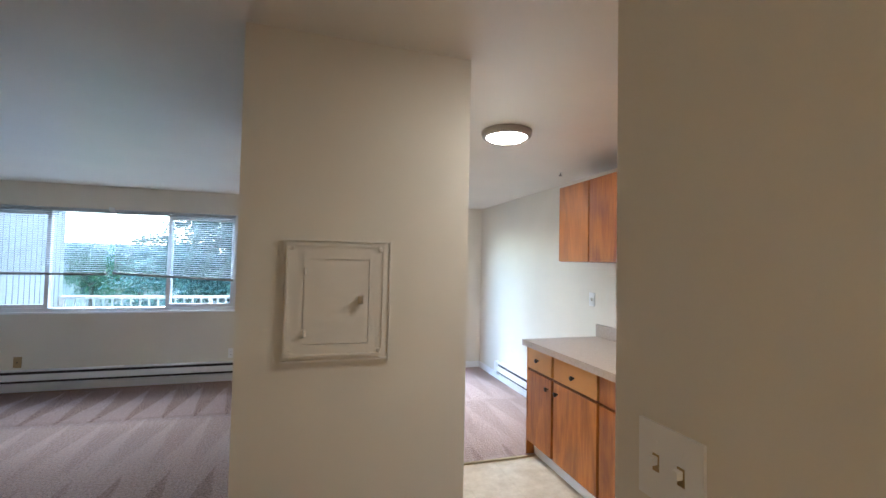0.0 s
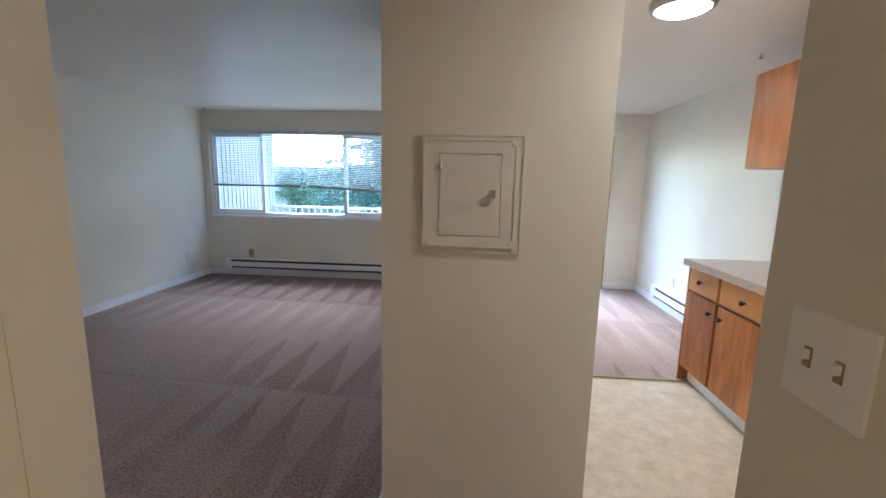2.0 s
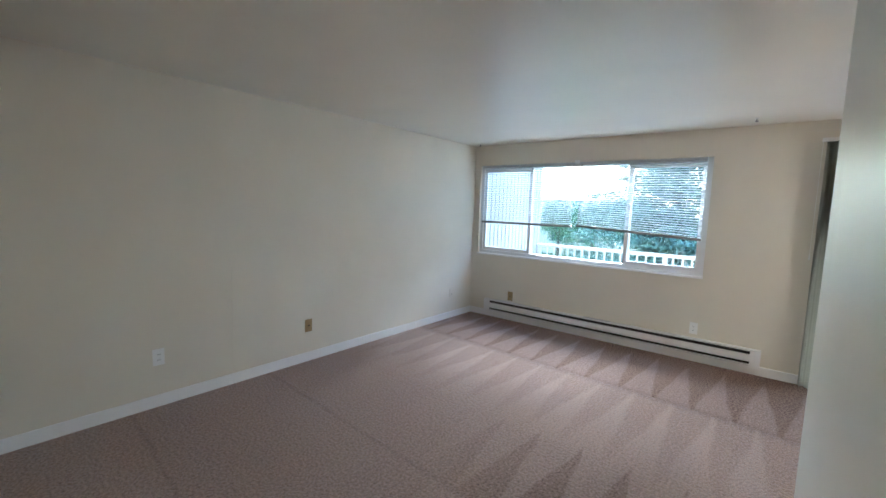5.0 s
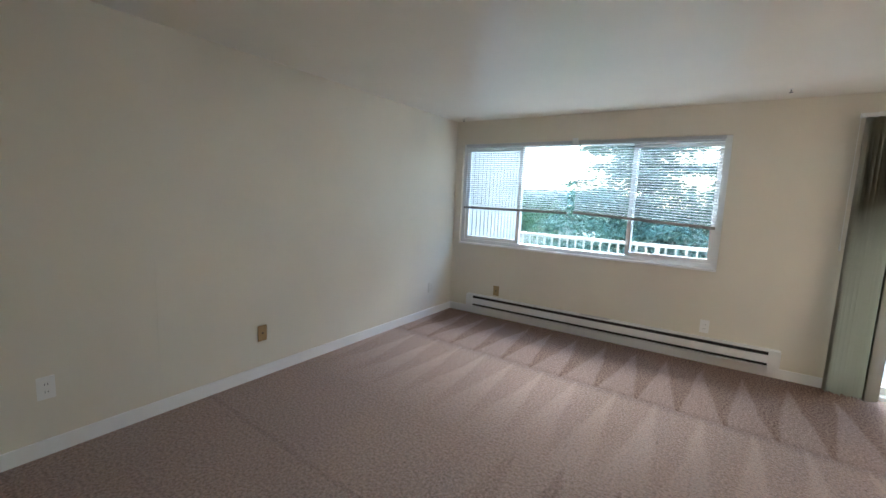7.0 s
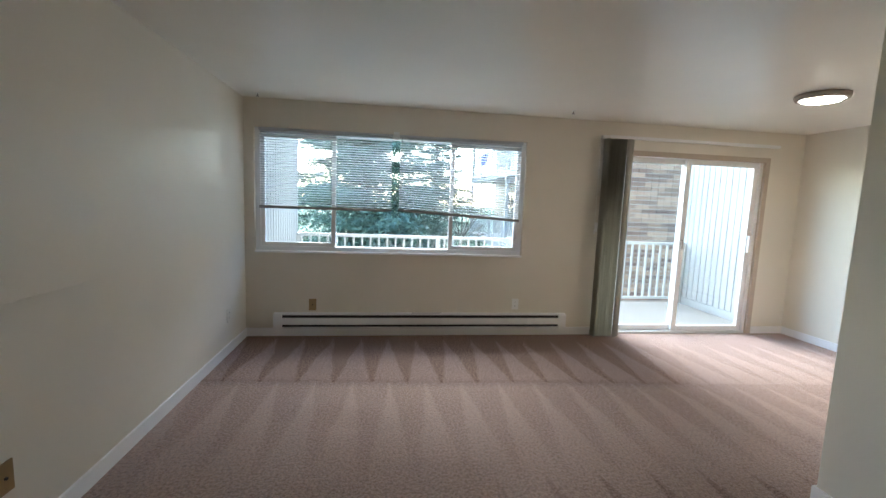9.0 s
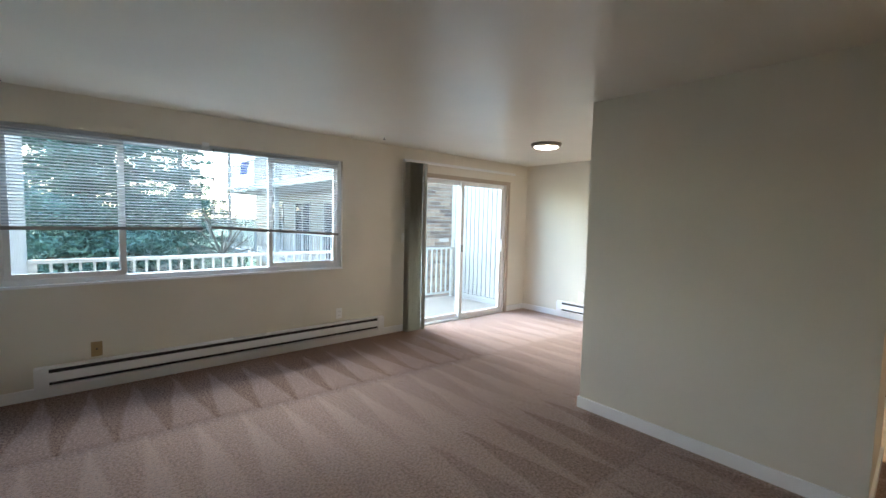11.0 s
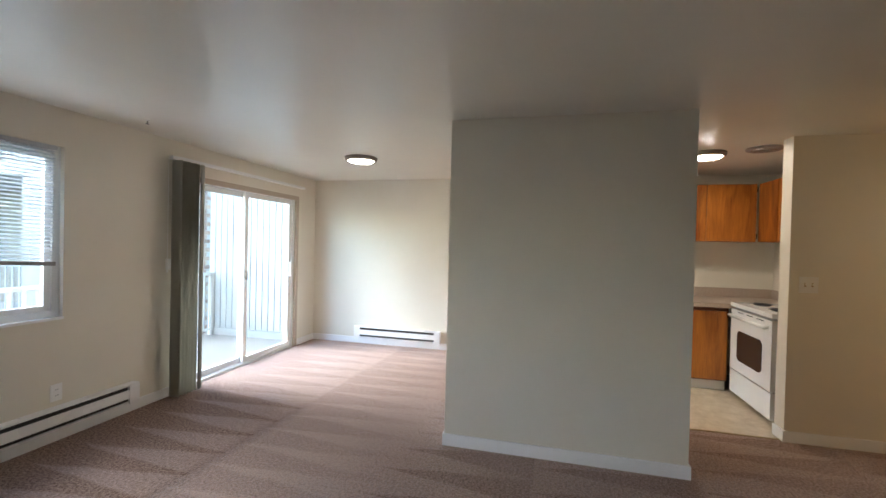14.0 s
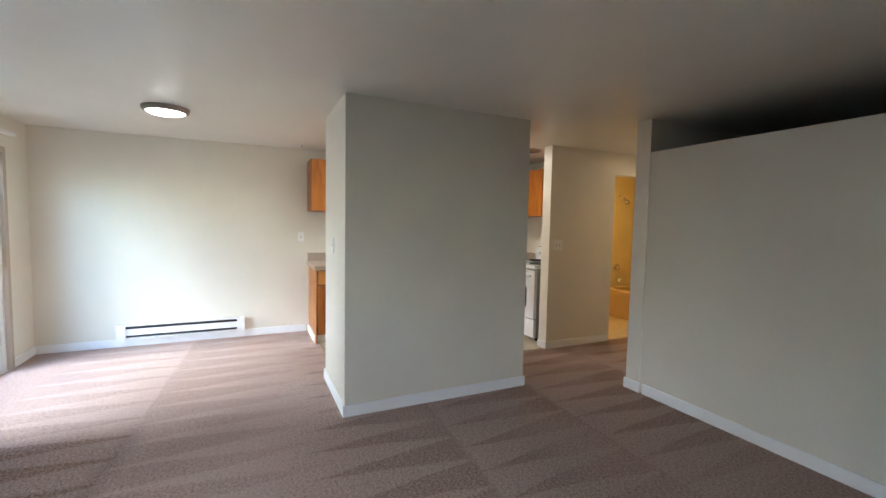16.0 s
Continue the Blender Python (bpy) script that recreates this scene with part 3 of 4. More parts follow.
for x in (-0.175, 0.125):
    for z in (1.158, 1.511):
        part("screw", soften(rod(bmesh.new(), (x, PS - 0.018, z), (x, PS - 0.0135, z), 0.008, seg=14), 0.002, 1), PANELPAINT, bp)
for z in (1.223, 1.433):
    part("hinge", soften(rod(bmesh.new(), (-0.128, PS - 0.017, z - 0.012), (-0.128, PS - 0.017, z + 0.012), 0.006), 0.001, 1), PANELPAINT, bp)
part("latch", soften(box(bmesh.new(), 0.050, 0.066, PS - 0.030, PS - 0.017, 1.32, 1.35), 0.005), CHROME, bp, "bare metal latch")


# ---- ceiling lights, vent, sprinklers ----
def ceiling_light(x, y, r, glowing, label):
    c = thing("ceiling_light", (x, y, C), label, "ceiling light", "round ceiling lights")
    part("ring", lathe(bmesh.new(), [(r * 0.84, 0), (r, 0), (r, -0.016), (r * 0.95, -0.034), (r * 0.84, -0.040), (r * 0.80, -0.030), (r * 0.80, -0.004)], (x, y, C)), BRONZE, c, "bronze ring", True)
    part("diffuser", lathe(bmesh.new(), [(r * 0.795, -0.006), (r * 0.795, -0.032), (r * 0.7, -0.045), (r * 0.45, -0.053), (r * 0.05, -0.056)], (x, y, C)), glowing, c, "lit white diffuser", True)
    return c


ceiling_light(0.76, 4.13, 0.165, DIFFUSER, "round bronze-rimmed flush light, lit, above dining area")
ceiling_light(0.97, 2.15, 0.15, KITCHENDIFFUSER, "round bronze-rimmed flush light, lit, in the kitchen")
ceiling_light(0.96, 0.92, 0.15, KITCHENDIFFUSER, "round bronze-rimmed flush light, lit, near the stove")
ceiling_light(-0.20, -0.95, 0.15, WARMDIFFUSER, "round flush light, lit warm, in the hall")
ceiling_light(1.1, -1.0, 0.14, BATHGLOW, "round flush light, lit amber, in the bathroom")

vent = thing("exhaust_vent", (0.82, 0.54, C), "round metal exhaust fan grille on kitchen ceiling", "vent")
part("rim", lathe(bmesh.new(), [(0.10, 0), (0.135, 0), (0.13, -0.012), (0.115, -0.018), (0.10, -0.012)], (0.82, 0.54, C)), BRONZE, vent, "", True)
for r in (0.09, 0.07, 0.05, 0.028):
    part("louvre", lathe(bmesh.new(), [(r - 0.008, -0.002), (r, -0.014), (r + 0.002, -0.013), (r - 0.005, -0.001)], (0.82, 0.54, C), 24), CHROME, vent, "", True)


def sprinkler(x, y):
    s = thing("ceiling_hook", (x, y, C), "small metal hook screwed into the ceiling", "hook")
    part("base", rod(bmesh.new(), (x, y, C - 0.006), (x, y, C), 0.014, seg=14), PLASTIC, s)
    part("stem", rod(bmesh.new(), (x, y, C - 0.024), (x, y, C - 0.006), 0.004, seg=8), FIN, s)
    part("tip", soften(box(bmesh.new(), x - 0.012, x + 0.012, y - 0.004, y + 0.004, C - 0.030, C - 0.0245), 0.002), FIN, s)


for p in ((1.87, 2.98), (-3.56, 5.32), (-0.705, 5.15)):
    sprinkler(*p)

# ---- kitchen ----
FX = 1.53


def knob(name, at, way, parent):
    a = Vector(at)
    d = Vector(way)
    bm = rod(bmesh.new(), a, a + d * 0.014, 0.006, seg=10)
    rod(bm, a + d * 0.0135, a + d * 0.026, 0.012, 0.016, 14)
    rod(bm, a + d * 0.0255, a + d * 0.031, 0.016, 0.011, 14)
    part(name, bm, KNOB, parent, "dark bronze knob", True)


def base_unit(y0, y1, fronts, label):
    u = thing("base_cabinet", (1.85, (y0 + y1) / 2, 0), label, "base cabinet", "east base cabinets")
    part("body", B(FX + 0.002, E - 0.002, y0 + 0.001, y1 - 0.001, 0.10, 0.838, w=0.001), EDGEWOOD, u)
    part("toe_kick", B(FX + 0.05, FX + 0.062, y0, y1, -0.004, 0.10, w=0), TRIM, u, "white toe board")
    for kind, a, b, z0, z1, ky, kz in fronts:
        f = part(kind, B(FX - 0.018, FX + 0.001, a, b, z0, z1, w=0.004), DRAWERWOOD if kind == "drawer_front" else WOOD, u)
        if ky:
            knob("knob", (FX - 0.0175, ky, kz), (-1, 0, 0), f)
    return u


base_unit(2.0, 2.85, [("drawer_front", 2.505, 2.84, 0.675, 0.825, 2.685, 0.755), ("drawer_front", 2.01, 2.475, 0.675, 0.825, 2.24, 0.745),
                      ("door", 2.505, 2.84, 0.115, 0.655, 2.545, 0.585), ("door", 2.01, 2.475, 0.115, 0.655, 2.425, 0.585)],
          "stained wood base cabinet with two drawers, two doors")
base_unit(1.125, 2.0, [("false_front", 1.14, 1.985, 0.675, 0.825, None, 0), ("door", 1.575, 1.985, 0.115, 0.655, 1.66, 0.57), ("door", 1.14, 1.56, 0.115, 0.655, 1.50, 0.57)],
          "stained wood sink base cabinet with two doors")
base_unit(0.49, 1.125, [("door", 0.505, 1.11, 0.115, 0.80, 1.03, 0.70)], "stained wood base cabinet with one tall door")
part("side_panel", B(FX - 0.016, E - 0.003, 2.852, 2.864, 0.0, 0.838, w=0.001), WOOD, bpy.data.objects["base_cabinet"])
part("end_base", B(FX + 0.05, E - 0.014, 2.865, 2.877, 0.0, 0.082, w=0.004), TRIM, bpy.data.objects["base_cabinet"], "white baseboard")

ct = thing("countertop", (1.84, 1.35, 0.86), "speckled beige laminate countertop with backsplash", "countertop")
bm = bmesh.new()
CX = 1.488
for d in ((CX, 1.60, -0.178, 2.885, 0.84, 0.882), (2.06, E - 0.002, -0.178, 2.885, 0.84, 0.882), (1.60, 2.06, 1.93, 2.885, 0.84, 0.882), (1.60, 2.06, -0.178, 1.20, 0.84, 0.882)):
    box(bm, *d)
bmesh.ops.remove_doubles(bm, verts=bm.verts, dist=0.0001)
part("worktop", bm, LAMINATE, ct)
part("front_edge", soften(box(bmesh.new(), CX - 0.008, CX, 0.49, 2.885, 0.838, 0.884), 0.003), LAMINATE, ct)
part("backsplash", B(E - 0.022, E - 0.002, -0.16, 2.875, 0.8825, 0.985, w=0.006), LAMINATE, ct)
part("backsplash", B(0.70, E - 0.023, -0.178, -0.158, 0.8825, 0.985, w=0.006), LAMINATE, ct)

sk = thing("sink", (1.83, 1.565, 0.88), "stainless steel drop-in kitchen sink", "sink")
bm = bmesh.new()
for d in ((1.585, 1.625, 1.185, 1.945, 0.8825, 0.889), (1.985, 2.075, 1.185, 1.945, 0.8825, 0.889), (1.625, 1.985, 1.185, 1.225, 0.8825, 0.889), (1.625, 1.985, 1.905, 1.945, 0.8825, 0.889)):
    box(bm, *d)
part("rim", soften(bm, 0.002), STEEL, sk)
bm = bmesh.new()
for d in ((1.618, 1.625, 1.22, 1.91, 0.70, 0.8885), (1.985, 1.992, 1.22, 1.91, 0.70, 0.8885), (1.625, 1.985, 1.218, 1.225, 0.70, 0.8885), (1.625, 1.985, 1.905, 1.912, 0.70, 0.8885), (1.625, 1.985, 1.225, 1.905, 0.70, 0.707)):
    box(bm, *d)
part("bowl", bm, STEEL, sk)
part("drain", lathe(bmesh.new(), [(0.045, 0), (0.045, 0.004), (0.03, 0.006), (0.01, 0.002)], (1.80, 1.565, 0.7072), 20), CHROME, sk)
fc = thing("faucet", (2.03, 1.565, 0.889), "chrome single-lever kitchen faucet on the sink", "faucet")
part("base", B(2.005, 2.055, 1.47, 1.66, 0.889, 0.905, w=0.006), CHROME, fc)
part("body", rod(bmesh.new(), (2.03, 1.565, 0.905), (2.03, 1.565, 0.99), 0.022, 0.019, 16), CHROME, fc, "", True)
bm = rod(bmesh.new(), (2.03, 1.565, 0.965), (1.84, 1.565, 1.0), 0.012, 0.010, 12)
part("spout", rod(bm, (1.845, 1.565, 1.003), (1.84, 1.565, 0.975), 0.011, 0.011, 12), CHROME, fc, "", True)
part("lever", soften(box(bmesh.new(), 1.96, 2.04, 1.557, 1.573, 0.995, 1.012), 0.005), CHROME, fc)

UX, UZ0, UZ1 = 1.815, 1.50, 2.105


def upper_unit(y0, y1, splits, label):
    u = thing("upper_cabinet", (2.0, (y0 + y1) / 2, UZ0), label, "upper cabinet", "upper cabinets")
    part("body", B(UX + 0.002, E - 0.002, y0 + 0.001, y1 - 0.001, UZ0, UZ1, w=0.001), WOOD, u)
    for a, b in zip(splits, splits[1:]):
        part("door", B(UX - 0.018, UX + 0.001, a + 0.006, b - 0.006, UZ0 + 0.004, UZ1 - 0.004, w=0.004), WOOD, u)
    for z in (UZ0 + 0.06, UZ1 - 0.06):
        part("hinge", rod(bmesh.new(), (UX - 0.02, splits[0] + 0.001, z - 0.03), (UX - 0.02, splits[0] + 0.001, z + 0.03), 0.005, seg=8), KNOB, u, "dark hinge")
    return u


upper_unit(2.03, 2.88, (2.03, 2.49, 2.88), "stained wood upper cabinet with two flat doors")
upper_unit(1.10, 2.025, (1.10, 1.56, 2.025), "stained wood upper cabinet above the sink")
upper_unit(0.16, 1.095, (0.16, 0.63, 1.095), "stained wood upper cabinet by the corner")
us = thing("upper_cabinet", (1.25, 0, 1.5), "stained wood upper cabinet above the stove", "upper cabinet", "upper cabinets")
part("body", B(0.70, 1.795, -0.178, 0.13, UZ0, UZ1, w=0.001), WOOD, us)
for a, b in ((0.71, 1.05), (1.06, 1.42), (1.43, 1.785)):
    part("door", B(a, b, 0.131, 0.150, UZ0 + 0.004, UZ1 - 0.004, w=0.004), WOOD, us)

# ---- stove ----
st = thing("stove", (1.08, 0.15, 0), "white freestanding electric coil stove with oven window", "stove")
SX0, SX1, SY0, SY1 = 0.705, 1.465, -0.155, 0.455
part("body", B(SX0, SX1, SY0, SY1, 0.04, 0.868, w=0.004), GREYSIDE, st, "grey steel sides")
part("cooktop", B(SX0 - 0.002, SX1 + 0.002, SY0, SY1 + 0.045, 0.869, 0.905, w=0.010), STOVEWHITE, st)
part("backguard", B(SX0, SX1, SY0, SY0 + 0.06, 0.906, 1.085, w=0.012), STOVEWHITE, st)
od = part("oven_door", B(SX0 + 0.004, SX1 - 0.004, SY1 + 0.001, SY1 + 0.04, 0.27, 0.845, w=0.008), STOVEWHITE, st)
bm = B(SX0 + 0.15, SX1 - 0.15, SY1 + 0.0405, SY1 + 0.044, 0.375, 0.655, w=0.0)
vert = [e for e in bm.edges if abs(e.verts[0].co.y - e.verts[1].co.y) > 0.002]
bmesh.ops.bevel(bm, geom=vert, offset=0.05, segments=6, profile=0.5, affect="EDGES")
part("oven_window", bm, OVENGLASS, od, "dark oven window")
bm = bmesh.new()
rod(bm, (SX0 + 0.05, SY1 + 0.078, 0.785), (SX1 - 0.05, SY1 + 0.078, 0.785), 0.015, seg=12)
for x in (SX0 + 0.07, SX1 - 0.07):
    rod(bm, (x, SY1 + 0.04, 0.785), (x, SY1 + 0.078, 0.785), 0.012, seg=10)
part("handle", bm, STOVEWHITE, od, "", True)
for x in (SX0 + 0.2, SX0 + 0.38, SX0 + 0.56):
    part("vent_slot", box(bmesh.new(), x - 0.06, x + 0.06, SY1 + 0.0402, SY1 + 0.0412, 0.822, 0.830), DARKSLOT, od)
part("drawer", B(SX0 + 0.004, SX1 - 0.004, SY1 + 0.001, SY1 + 0.036, 0.045, 0.258, w=0.008), STOVEWHITE, st)
for x in (SX0 + 0.05, SX1 - 0.05):
    for y in (SY0 + 0.05, SY1 - 0.05):
        part("foot", rod(bmesh.new(), (x, y, -0.006), (x, y, 0.041), 0.018, seg=10), BLACK, st)
for x, y, r in ((0.90, 0.32, 0.10), (1.27, 0.32, 0.075), (0.90, 0.04, 0.075), (1.27, 0.04, 0.10)):
    bm = lathe(bmesh.new(), [(r + 0.02, 0), (r + 0.02, 0.003), (r + 0.008, 0.005), (r, 0.001)], (x, y, 0.9052), 28)
    pan = part("drip_pan", bm, CHROME, st, "chrome drip pan")
    for k in range(4):
        q = r - 0.008 - k * 0.021
        if q > 0.01:
            part("coil", lathe(bmesh.new(), [(q - 0.006, 0.006), (q, 0.012), (q + 0.006, 0.006), (q, 0.001)], (x, y, 0.9095), 24), BLACK, pan, "black heating coil", True)
for i in range(4):
    x = SX0 + 0.09 + i * 0.10 + (0.28 if i > 1 else 0)
    part("control_knob", rod(bmesh.new(), (x, SY0 + 0.0605, 1.0), (x, SY0 + 0.085, 1.0), 0.021, 0.017, 16), STOVEWHITE, st)

# ---- bathroom ----
tb = thing("bathtub", (1.09, -2.0, 0), "almond enamel bathtub with apron front", "bathtub")
bm = bmesh.new()
for d in ((0.545, 1.635, -1.64, -1.55, -0.006, 0.42), (0.545, 1.635, -2.445, -2.36, -0.006, 0.42), (0.545, 0.63, -2.36, -1.64, -0.006, 0.42), (1.55, 1.635, -2.36, -1.64, -0.006, 0.42), (0.63, 1.55, -2.36, -1.64, -0.006, 0.10)):
    box(bm, *d)
bmesh.ops.remove_doubles(bm, verts=bm.verts, dist=0.0001)
part("shell", soften(bm, 0.015, 3), TUB, tb)
sh = thing("shower_head", (1.64, -1.84, 1.82), "chrome shower head on a bent arm", "shower head")
part("arm", rod(bmesh.new(), (1.64, -1.84, 1.86), (1.53, -1.84, 1.83), 0.010), CHROME, sh, "", True)
part("head", rod(bmesh.new(), (1.54, -1.84, 1.84), (1.47, -1.84, 1.75), 0.014, 0.036, 16), CHROME, sh, "", True)
part("flange", rod(bmesh.new(), (1.64, -1.84, 1.86), (1.632, -1.84, 1.858), 0.028, seg=16), CHROME, sh)
sp = thing("tub_spout", (1.64, -1.84, 0.62), "chrome tub spout below a valve plate", "tub spout")
part("valve_plate", rod(bmesh.new(), (1.64, -1.84, 0.72), (1.628, -1.84, 0.72), 0.07, seg=24), CHROME, sp)
part("spout", rod(bmesh.new(), (1.64, -1.84, 0.54), (1.53, -1.84, 0.53), 0.022, 0.026, 14), CHROME, sp, "", True)
part("handle", rod(bmesh.new(), (1.628, -1.84, 0.72), (1.58, -1.84, 0.72), 0.022, 0.028, 14), CHROME, sp, "", True)

# ---- balcony ----
BY, BZ = 7.25, -0.08
structure("balcony_floor", [(-3.72, 2.32, N + 0.14, BY + 0.08, BZ - 0.2, BZ)], DECK, "pale concrete balcony deck", "balcony floor")


def board_wall(name, x0, x1, y0, y1, z0, z1, face, label):
    """A screen wall of upright boards with narrow gaps; face: +1 or -1, the side in x that shows the boards."""
    w = thing(name, ((x0 + x1) / 2, (y0 + y1) / 2, z0), label, "board wall", kind="structure")
    part("core", box(bmesh.new(), x0, x1, y0, y1, z0, z1), SIDING, w)
    n = round((y1 - y0) / 0.105)
    step = (y1 - y0) / n
    me = None
    xs = (x1, x1 + 0.016) if face > 0 else (x0 - 0.016, x0)
    for i in range(n):
        if me is None:
            bm = B(xs[0], xs[1], 0.007, step - 0.007, z0 + 0.12, z1, w=0.004)
            ob = part("board", bm, SIDING, w)
            me = ob.data
        else:
            ob = new("board", me)
            ob.parent = w
            ob.matrix_parent_inverse = w.matrix_basis.inverted()
        ob.matrix_basis = Matrix.Translation((0, y0 + i * step, 0))
    part("kick_board", B(xs[0], xs[1], y0, y1, z0 + 0.001, z0 + 0.11, w=0.003), SIDING, w)


board_wall("balcony_wall_east", 2.24, 2.34, N + 0.145, BY + 0.07, BZ, 2.6, -1, "white vertical board balcony screen wall")
board_wall("balcony_wall_west", -3.74, -3.64, N + 0.145, BY + 0.07, BZ, 2.6, 1, "white vertical board balcony screen wall")


def railing(x0, x1, y0, y1, z, label, gap=0.115, top=0.96, group="balcony railings"):
    """A white railing from (x0, y0) to (x1, y1) on a deck at z."""
    r = thing("railing", ((x0 + x1) / 2, (y0 + y1) / 2, z), label, "railing", group)
    L = math.hypot(x1 - x0, y1 - y0)
    m = Matrix.Translation((x0, y0, z)) @ Matrix.Rotation(math.atan2(y1 - y0, x1 - x0), 4, "Z")

    def put(name, *d):
        bm = B(*d, w=0.004)
        bm.transform(m)
        return part(name, bm, RAILWHITE, r)
    put("top_rail", 0, L, -0.03, 0.03, top - 0.04, top)
    put("bottom_rail", 0, L, -0.018, 0.018, 0.07, 0.105)
    n = int(L / gap)
    me = None
    for i in range(n):
        u = (i + 0.5) * L / n
        if me is None:
            bm = box(bmesh.new(), -0.012, 0.012, -0.012, 0.012, 0.1055, top - 0.0405)
            ob = part("baluster", bm, RAILWHITE, r)
            me = ob.data
        else:
            ob = new("baluster", me)
            ob.parent = r
            ob.matrix_parent_inverse = r.matrix_basis.inverted()
        ob.matrix_basis = m @ Matrix.Translation((u, 0, 0))
    k = max(2, round(L / 2.0) + 1)
    for i in range(k):
        u = min(max(i * L / (k - 1), 0.03), L - 0.03)
        put("post", u - 0.027, u + 0.027, -0.0275, 0.0275, 0, top - 0.041)
    return r


railing(-3.62, 2.22, BY, BY, BZ, "white balcony railing with square balusters")

# ---- outside ----
G = -2.9
structure("ground", [(-600, 600, -600, 600, G - 1, G)], GRASS, "green lawn and shrubs below", "ground")
structure("building_wall", [(W - 0.14, E + 0.14, -2.74, N + 0.14, G, -0.2), (W - 0.14, E + 0.14, -2.74, N + 0.14, C + 0.2, 5.2)], BEIGE, "own building's beige outer wall", "building")

# brick stack with separate bricks on the faces seen through the door
bk = thing("brick_chimney", (3.2, 9.6, G), "brown mixed brick chimney stack of the neighbour building", "chimney", kind="structure")
CX0, CX1, CY0, CY1 = 1.55, 4.4, 9.0, 10.2
part("core", box(bmesh.new(), CX0 + 0.012, CX1, CY0 + 0.012, CY1, G, 5.6), MORTAR, bk)
bl, bh, joint = 0.30, 0.088, 0.012
me = None
row = 0
z = -0.9
while z < 2.75:
    x = CX0 - (0.15 if row % 2 else 0)
    while x < CX0 + 2.25:
        a, b = max(x, CX0), x + bl - joint
        if me is None:
            ob = part("brick", box(bmesh.new(), 0, bl - joint, 0, 0.06, 0, bh - joint), BRICK, bk)
            me = ob.data
        else:
            ob = new("brick", me)
            ob.parent = bk
            ob.matrix_parent_inverse = bk.matrix_basis.inverted()
        ob.matrix_basis = Matrix.Translation((a, CY0 + random.uniform(-0.003, 0.003), z)) @ Matrix.Diagonal(((b - a) / (bl - joint), 1, 1, 1))
        x += bl
    z += bh
    row += 1

# neighbour wing with two decks
nb = thing("apartment_building", (6, 16, G), "beige neighbour apartment wing with white balconies", "building")
WXN = 3.5
part("wall", box(bmesh.new(), WXN, 11, 10.25, 24, G, 5.4), BEIGE, nb)
part("roof", B(1.6, 11.5, 10.21, 24.5, 5.4, 5.7, w=0.02), ROOF, nb)
for z in (-0.12, 2.62):
    part("balcony_deck", B(1.9, WXN - 0.002, 10.25, 23, z - 0.22, z, w=0.01), SIDING, nb)
    for y in (11.5, 14.2, 17, 20):
        wv = part("window", box(bmesh.new(), WXN - 0.03, WXN - 0.001, y, y + 1.5, z + 0.02, z + 2.05), FARGLASS, nb, "dark patio door glass")
        bm = bmesh.new()
        for d in ((WXN - 0.06, WXN - 0.031, y - 0.06, y, z + 0.001, z + 2.12), (WXN - 0.06, WXN - 0.031, y + 1.5, y + 1.56, z + 0.001, z + 2.12), (WXN - 0.06, WXN - 0.031, y, y + 1.5, z + 2.05, z + 2.12), (WXN - 0.06, WXN - 0.031, y + 0.72, y + 0.78, z + 0.02, z + 2.05)):
            box(bm, *d)
        part("frame", bm, RAILWHITE, wv)
    for y in (10.4, 16.5, 22.9):
        part("post", box(bmesh.new(), 1.95, 2.07, y - 0.06, y + 0.06, z, z + 2.5), RAILWHITE, nb)
for z in (-0.12, 2.62):
    railing(1.96, 1.96, 10.5, 22.9, z, "white railing on the neighbour balcony", 0.16, 1.0, "neighbour railings")

towel = thing("towel", (1.96, 20.1, 3.62), "blue towel hung over the neighbour balcony rail", "towel")
BLUECLOTH = painted("blue cloth", (0.06, 0.13, 0.42), 0.9, grain=120, relief=0.4, mottle=0.2)
bm = bmesh.new()
fold = [[bm.verts.new((1.96 + dx + 0.008 * math.sin(9 * k), 19.6 + 0.13 * k, z + 0.01 * math.sin(5 * k))) for k in range(9)]
        for dx, z in ((-0.045, 3.1), (-0.04, 3.4), (-0.034, 3.635), (0.0, 3.65), (0.034, 3.635), (0.04, 3.4))]
for p, q in zip(fold, fold[1:]):
    for k in range(8):
        bm.faces.new((p[k], p[k + 1], q[k + 1], q[k]))
bmesh.ops.solidify(bm, geom=bm.faces[:], thickness=0.006)
part("cloth", bm, BLUECLOTH, towel, "", True)

fh = thing("house", (-17, 44, G), "distant house with grey pitched roof", "house")
part("wall", box(bmesh.new(), -23, -12, 40, 48, G, 0.2), BEIGE, fh)
bm = bmesh.new()
vs = [bm.verts.new(p) for p in ((-23.6, 39.4, 0.1), (-11.4, 39.4, 0.1), (-11.4, 48.6, 0.1), (-23.6, 48.6, 0.1), (-23.6, 44, 2.6), (-11.4, 44, 2.6))]
for f in ((0, 1, 5, 4), (2, 3, 4, 5), (0, 4, 3), (1, 2, 5), (3, 2, 1, 0)):
    bm.faces.new([vs[i] for i in f])
part("roof", bm, ROOF, fh)
for x in (-21, -18, -15):
    part("window", box(bmesh.new(), x, x + 1.2, 39.96, 39.999, -1.6, -0.4), FARGLASS, fh)


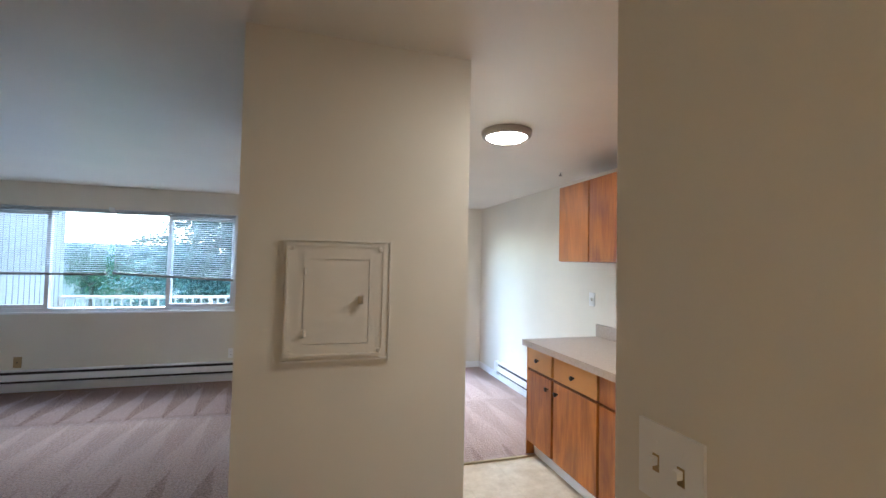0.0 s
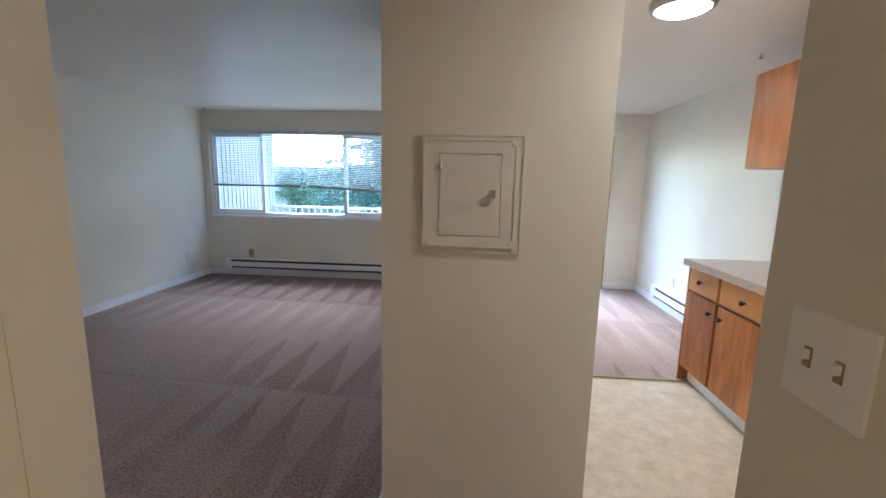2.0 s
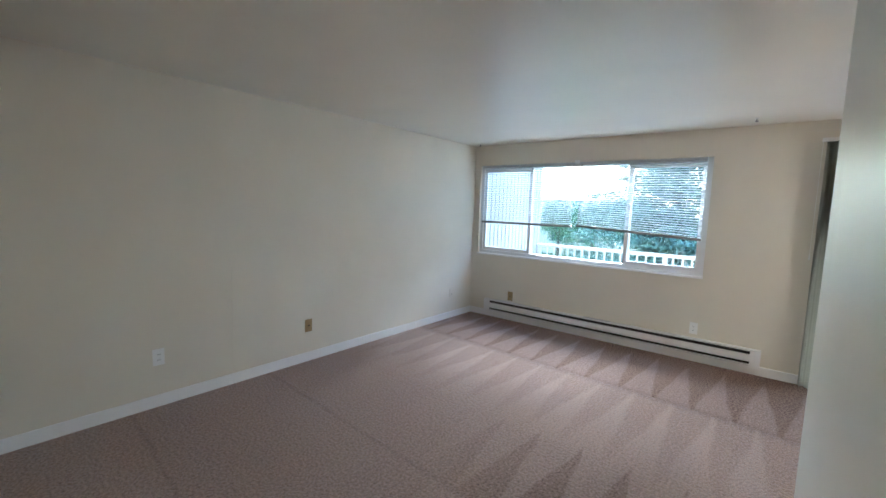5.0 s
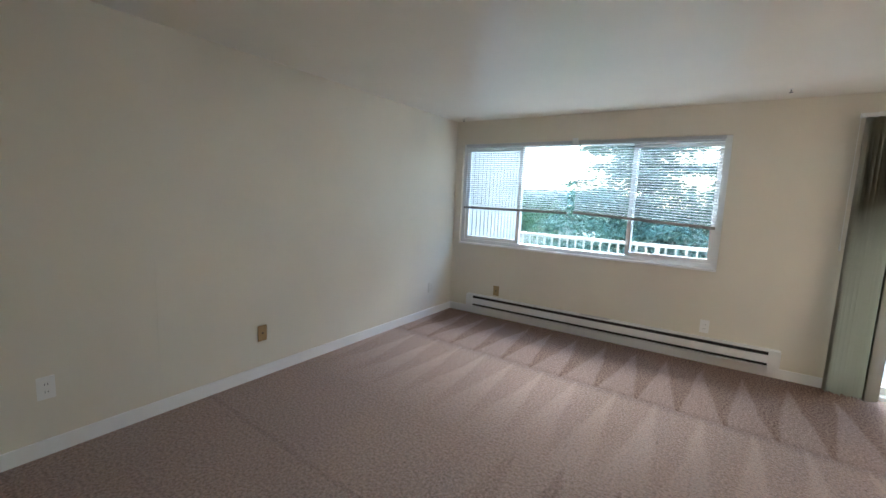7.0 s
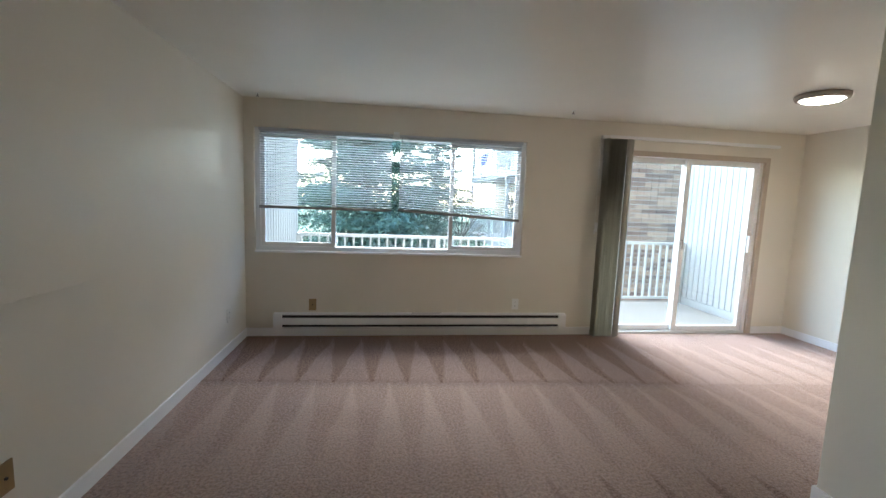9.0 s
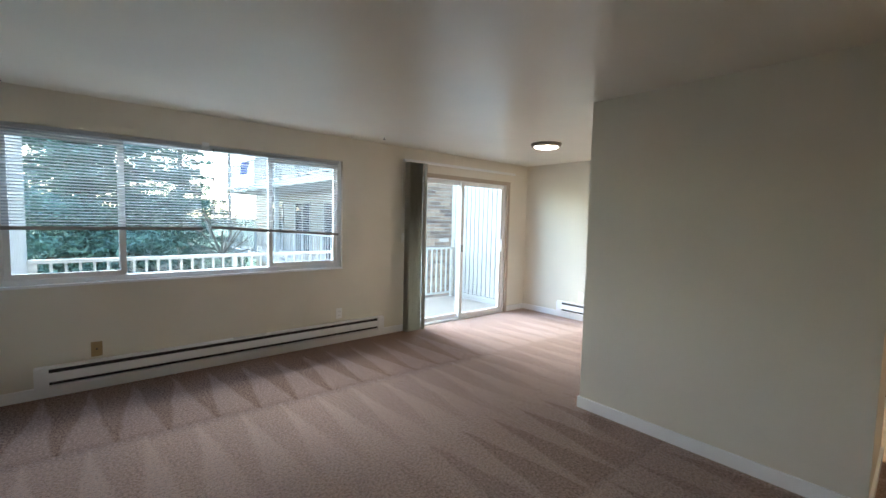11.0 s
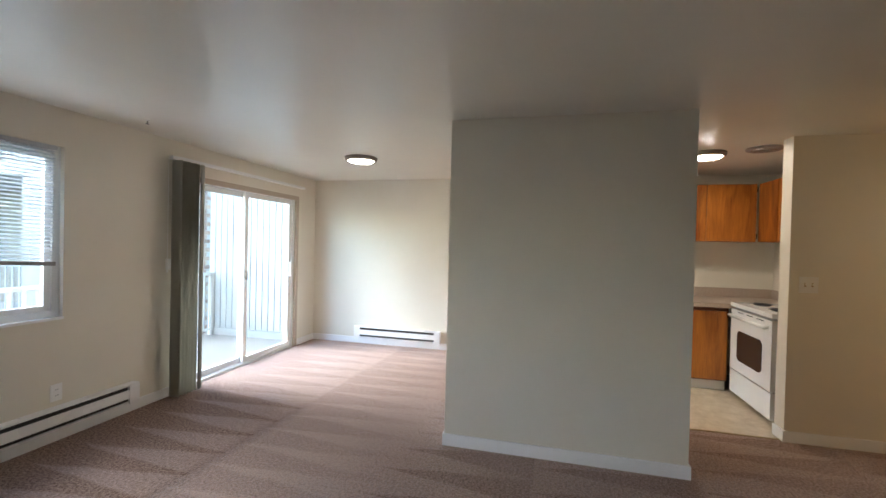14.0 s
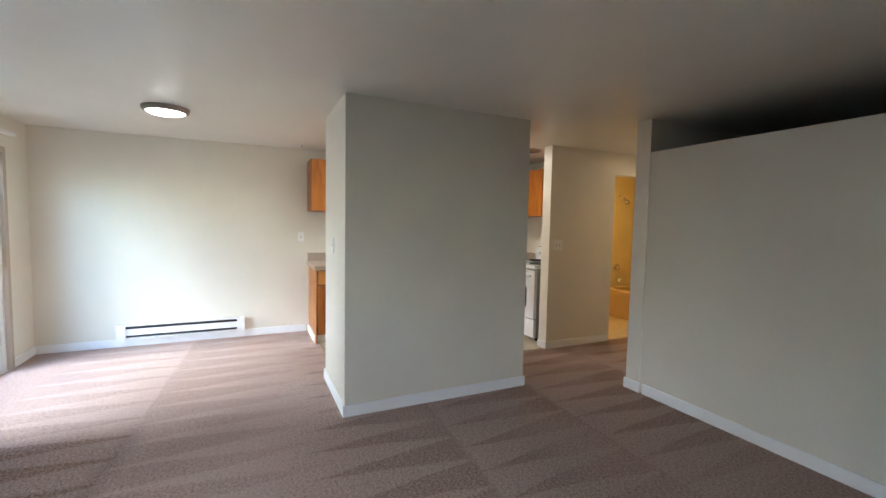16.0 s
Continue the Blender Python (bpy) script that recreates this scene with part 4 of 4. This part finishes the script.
def leaves(bm, centre, axis, spread, n, size):
    """n small leaf blades scattered about centre, drawn out along axis."""
    for _ in range(n):
        p = centre + axis * random.uniform(-1, 1) * spread + Vector([random.gauss(0, 1) for _ in range(3)]) * spread * 0.33
        u = (axis * 0.8 + Vector([random.gauss(0, 0.7) for _ in range(3)])).normalized()
        v = u.cross(Vector([random.gauss(0, 1) for _ in range(3)])).normalized()
        s = size * random.uniform(0.6, 1.4)
        a = [bm.verts.new(p + d) for d in (-u * s, v * s * 0.24, u * s, -v * s * 0.24)]
        bm.faces.new(a)


def conifer(x, y, h, r, label, bare=0.12, density=1.0):
    t = thing("conifer_tree", (x, y, G), label, "tree")
    base = Vector((x, y, G))
    bm = rod(bmesh.new(), base, base + Vector((0, 0, h)), 0.028 * h, 0.02, 10)
    cr = bmesh.new()
    n = int(85 * density)
    for i in range(n):
        f = bare + (1 - bare) * (i + random.random()) / n
        a = i * 2.399 + random.uniform(-0.4, 0.4)
        L = r * (1 - f) ** 0.75 * random.uniform(0.65, 1.15) + 0.25
        p0 = base + Vector((0, 0, f * h))
        d = Vector((math.cos(a), math.sin(a), random.uniform(-0.05, 0.25))).normalized()
        p1 = p0 + d * L + Vector((0, 0, -0.12 * L))
        rod(bm, p0, p1, 0.012 * L + 0.01, 0.006, 5)
        k = max(3, int(L / 0.26))
        for j in range(1, k + 1):
            c = p0.lerp(p1, j / k)
            side = d.cross(Vector((0, 0, 1)))
            for s in (-1, 1):
                w = (0.55 * L * (1 - 0.6 * j / k) + 0.15) * random.uniform(0.4, 1)
                c2 = c + side * s * w * 0.5 + Vector((0, 0, -0.15 * w))
                leaves(cr, c2, (side * s + d * 0.6 + Vector((0, 0, -0.3))).normalized(), w * 0.55, int(44 * density) + 12, 0.085)
    part("trunk", bm, BARK, t)
    part("crown", cr, NEEDLE, t, "blue-green drooping needle foliage")


conifer(-3.1, 16.5, 10.5, 4.2, "large blue-green conifer with drooping branches", 0.05, 1.15)
conifer(0.2, 24, 9.5, 3.0, "tall green conifer behind the railing", 0.05, 0.8)
conifer(-0.9, 31, 9.0, 2.8, "distant small green conifer tree", 0.05, 0.6)


TWIG = painted("pale grey twigs", (0.27, 0.24, 0.20), 0.9, grain=40, relief=0.4, mottle=0.2)


def broadleaf(x, y, h, r, label, leafy=True):
    t = thing("broadleaf_tree", (x, y, G), label, "tree")
    base = Vector((x, y, G))
    bm = rod(bmesh.new(), base, base + Vector((0, 0, h * 0.55)), 0.035 * h if leafy else 0.015 * h, 0.02 * h if leafy else 0.004 * h, 9)
    cr = bmesh.new()
    fork = base + Vector((0, 0, h * 0.4))
    for i in range(16):
        a = i * 2.399
        e = fork + Vector((math.cos(a) * r * random.uniform(0.4, 0.9), math.sin(a) * r * random.uniform(0.4, 0.9), h * random.uniform(0.05, 0.5)))
        rod(bm, fork, e, (0.012 if leafy else 0.005) * h, 0.008, 6)
        for _ in range(7):
            q = fork.lerp(e, random.uniform(0.5, 1))
            e2 = q + Vector([random.gauss(0, 1) for _ in range(3)]).normalized() * r * random.uniform(0.2, 0.45)
            rod(bm, q, e2, 0.012, 0.004, 4)
            if leafy:
                leaves(cr, e2, Vector((0, 0, 1)), r * 0.22, 40, 0.13)
            else:
                for _ in range(3):
                    rod(bm, e2, e2 + Vector([random.gauss(0, 1) for _ in range(3)]).normalized() * r * 0.22, 0.006, 0.002, 3)
    part("trunk", bm, BARK if leafy else TWIG, t)
    if leafy:
        part("crown", cr, LEAF, t)
    else:
        cr.free()


broadleaf(-11.5, 33, 6.5, 3.2, "rounded dark green tree in the distance")
broadleaf(-16, 37, 5.0, 2.6, "low rounded green tree in the distance")
broadleaf(0.9, 19.5, 6.6, 2.6, "bare branching tree behind the railing", False)
broadleaf(-1.4, 13.2, 4.0, 1.9, "leafless shrub tree below the balcony", False)

bm = bmesh.new()
for _ in range(420):
    c = Vector((random.uniform(-12, 3), random.uniform(11, 26), G + random.uniform(0.1, 1.5)))
    leaves(bm, c, Vector((0, 0, 1)), 0.5, 90, 0.065)
tagged(part("shrubs", bm, LEAF), "low green shrubs below the balcony", "shrubs", kind="stuff")
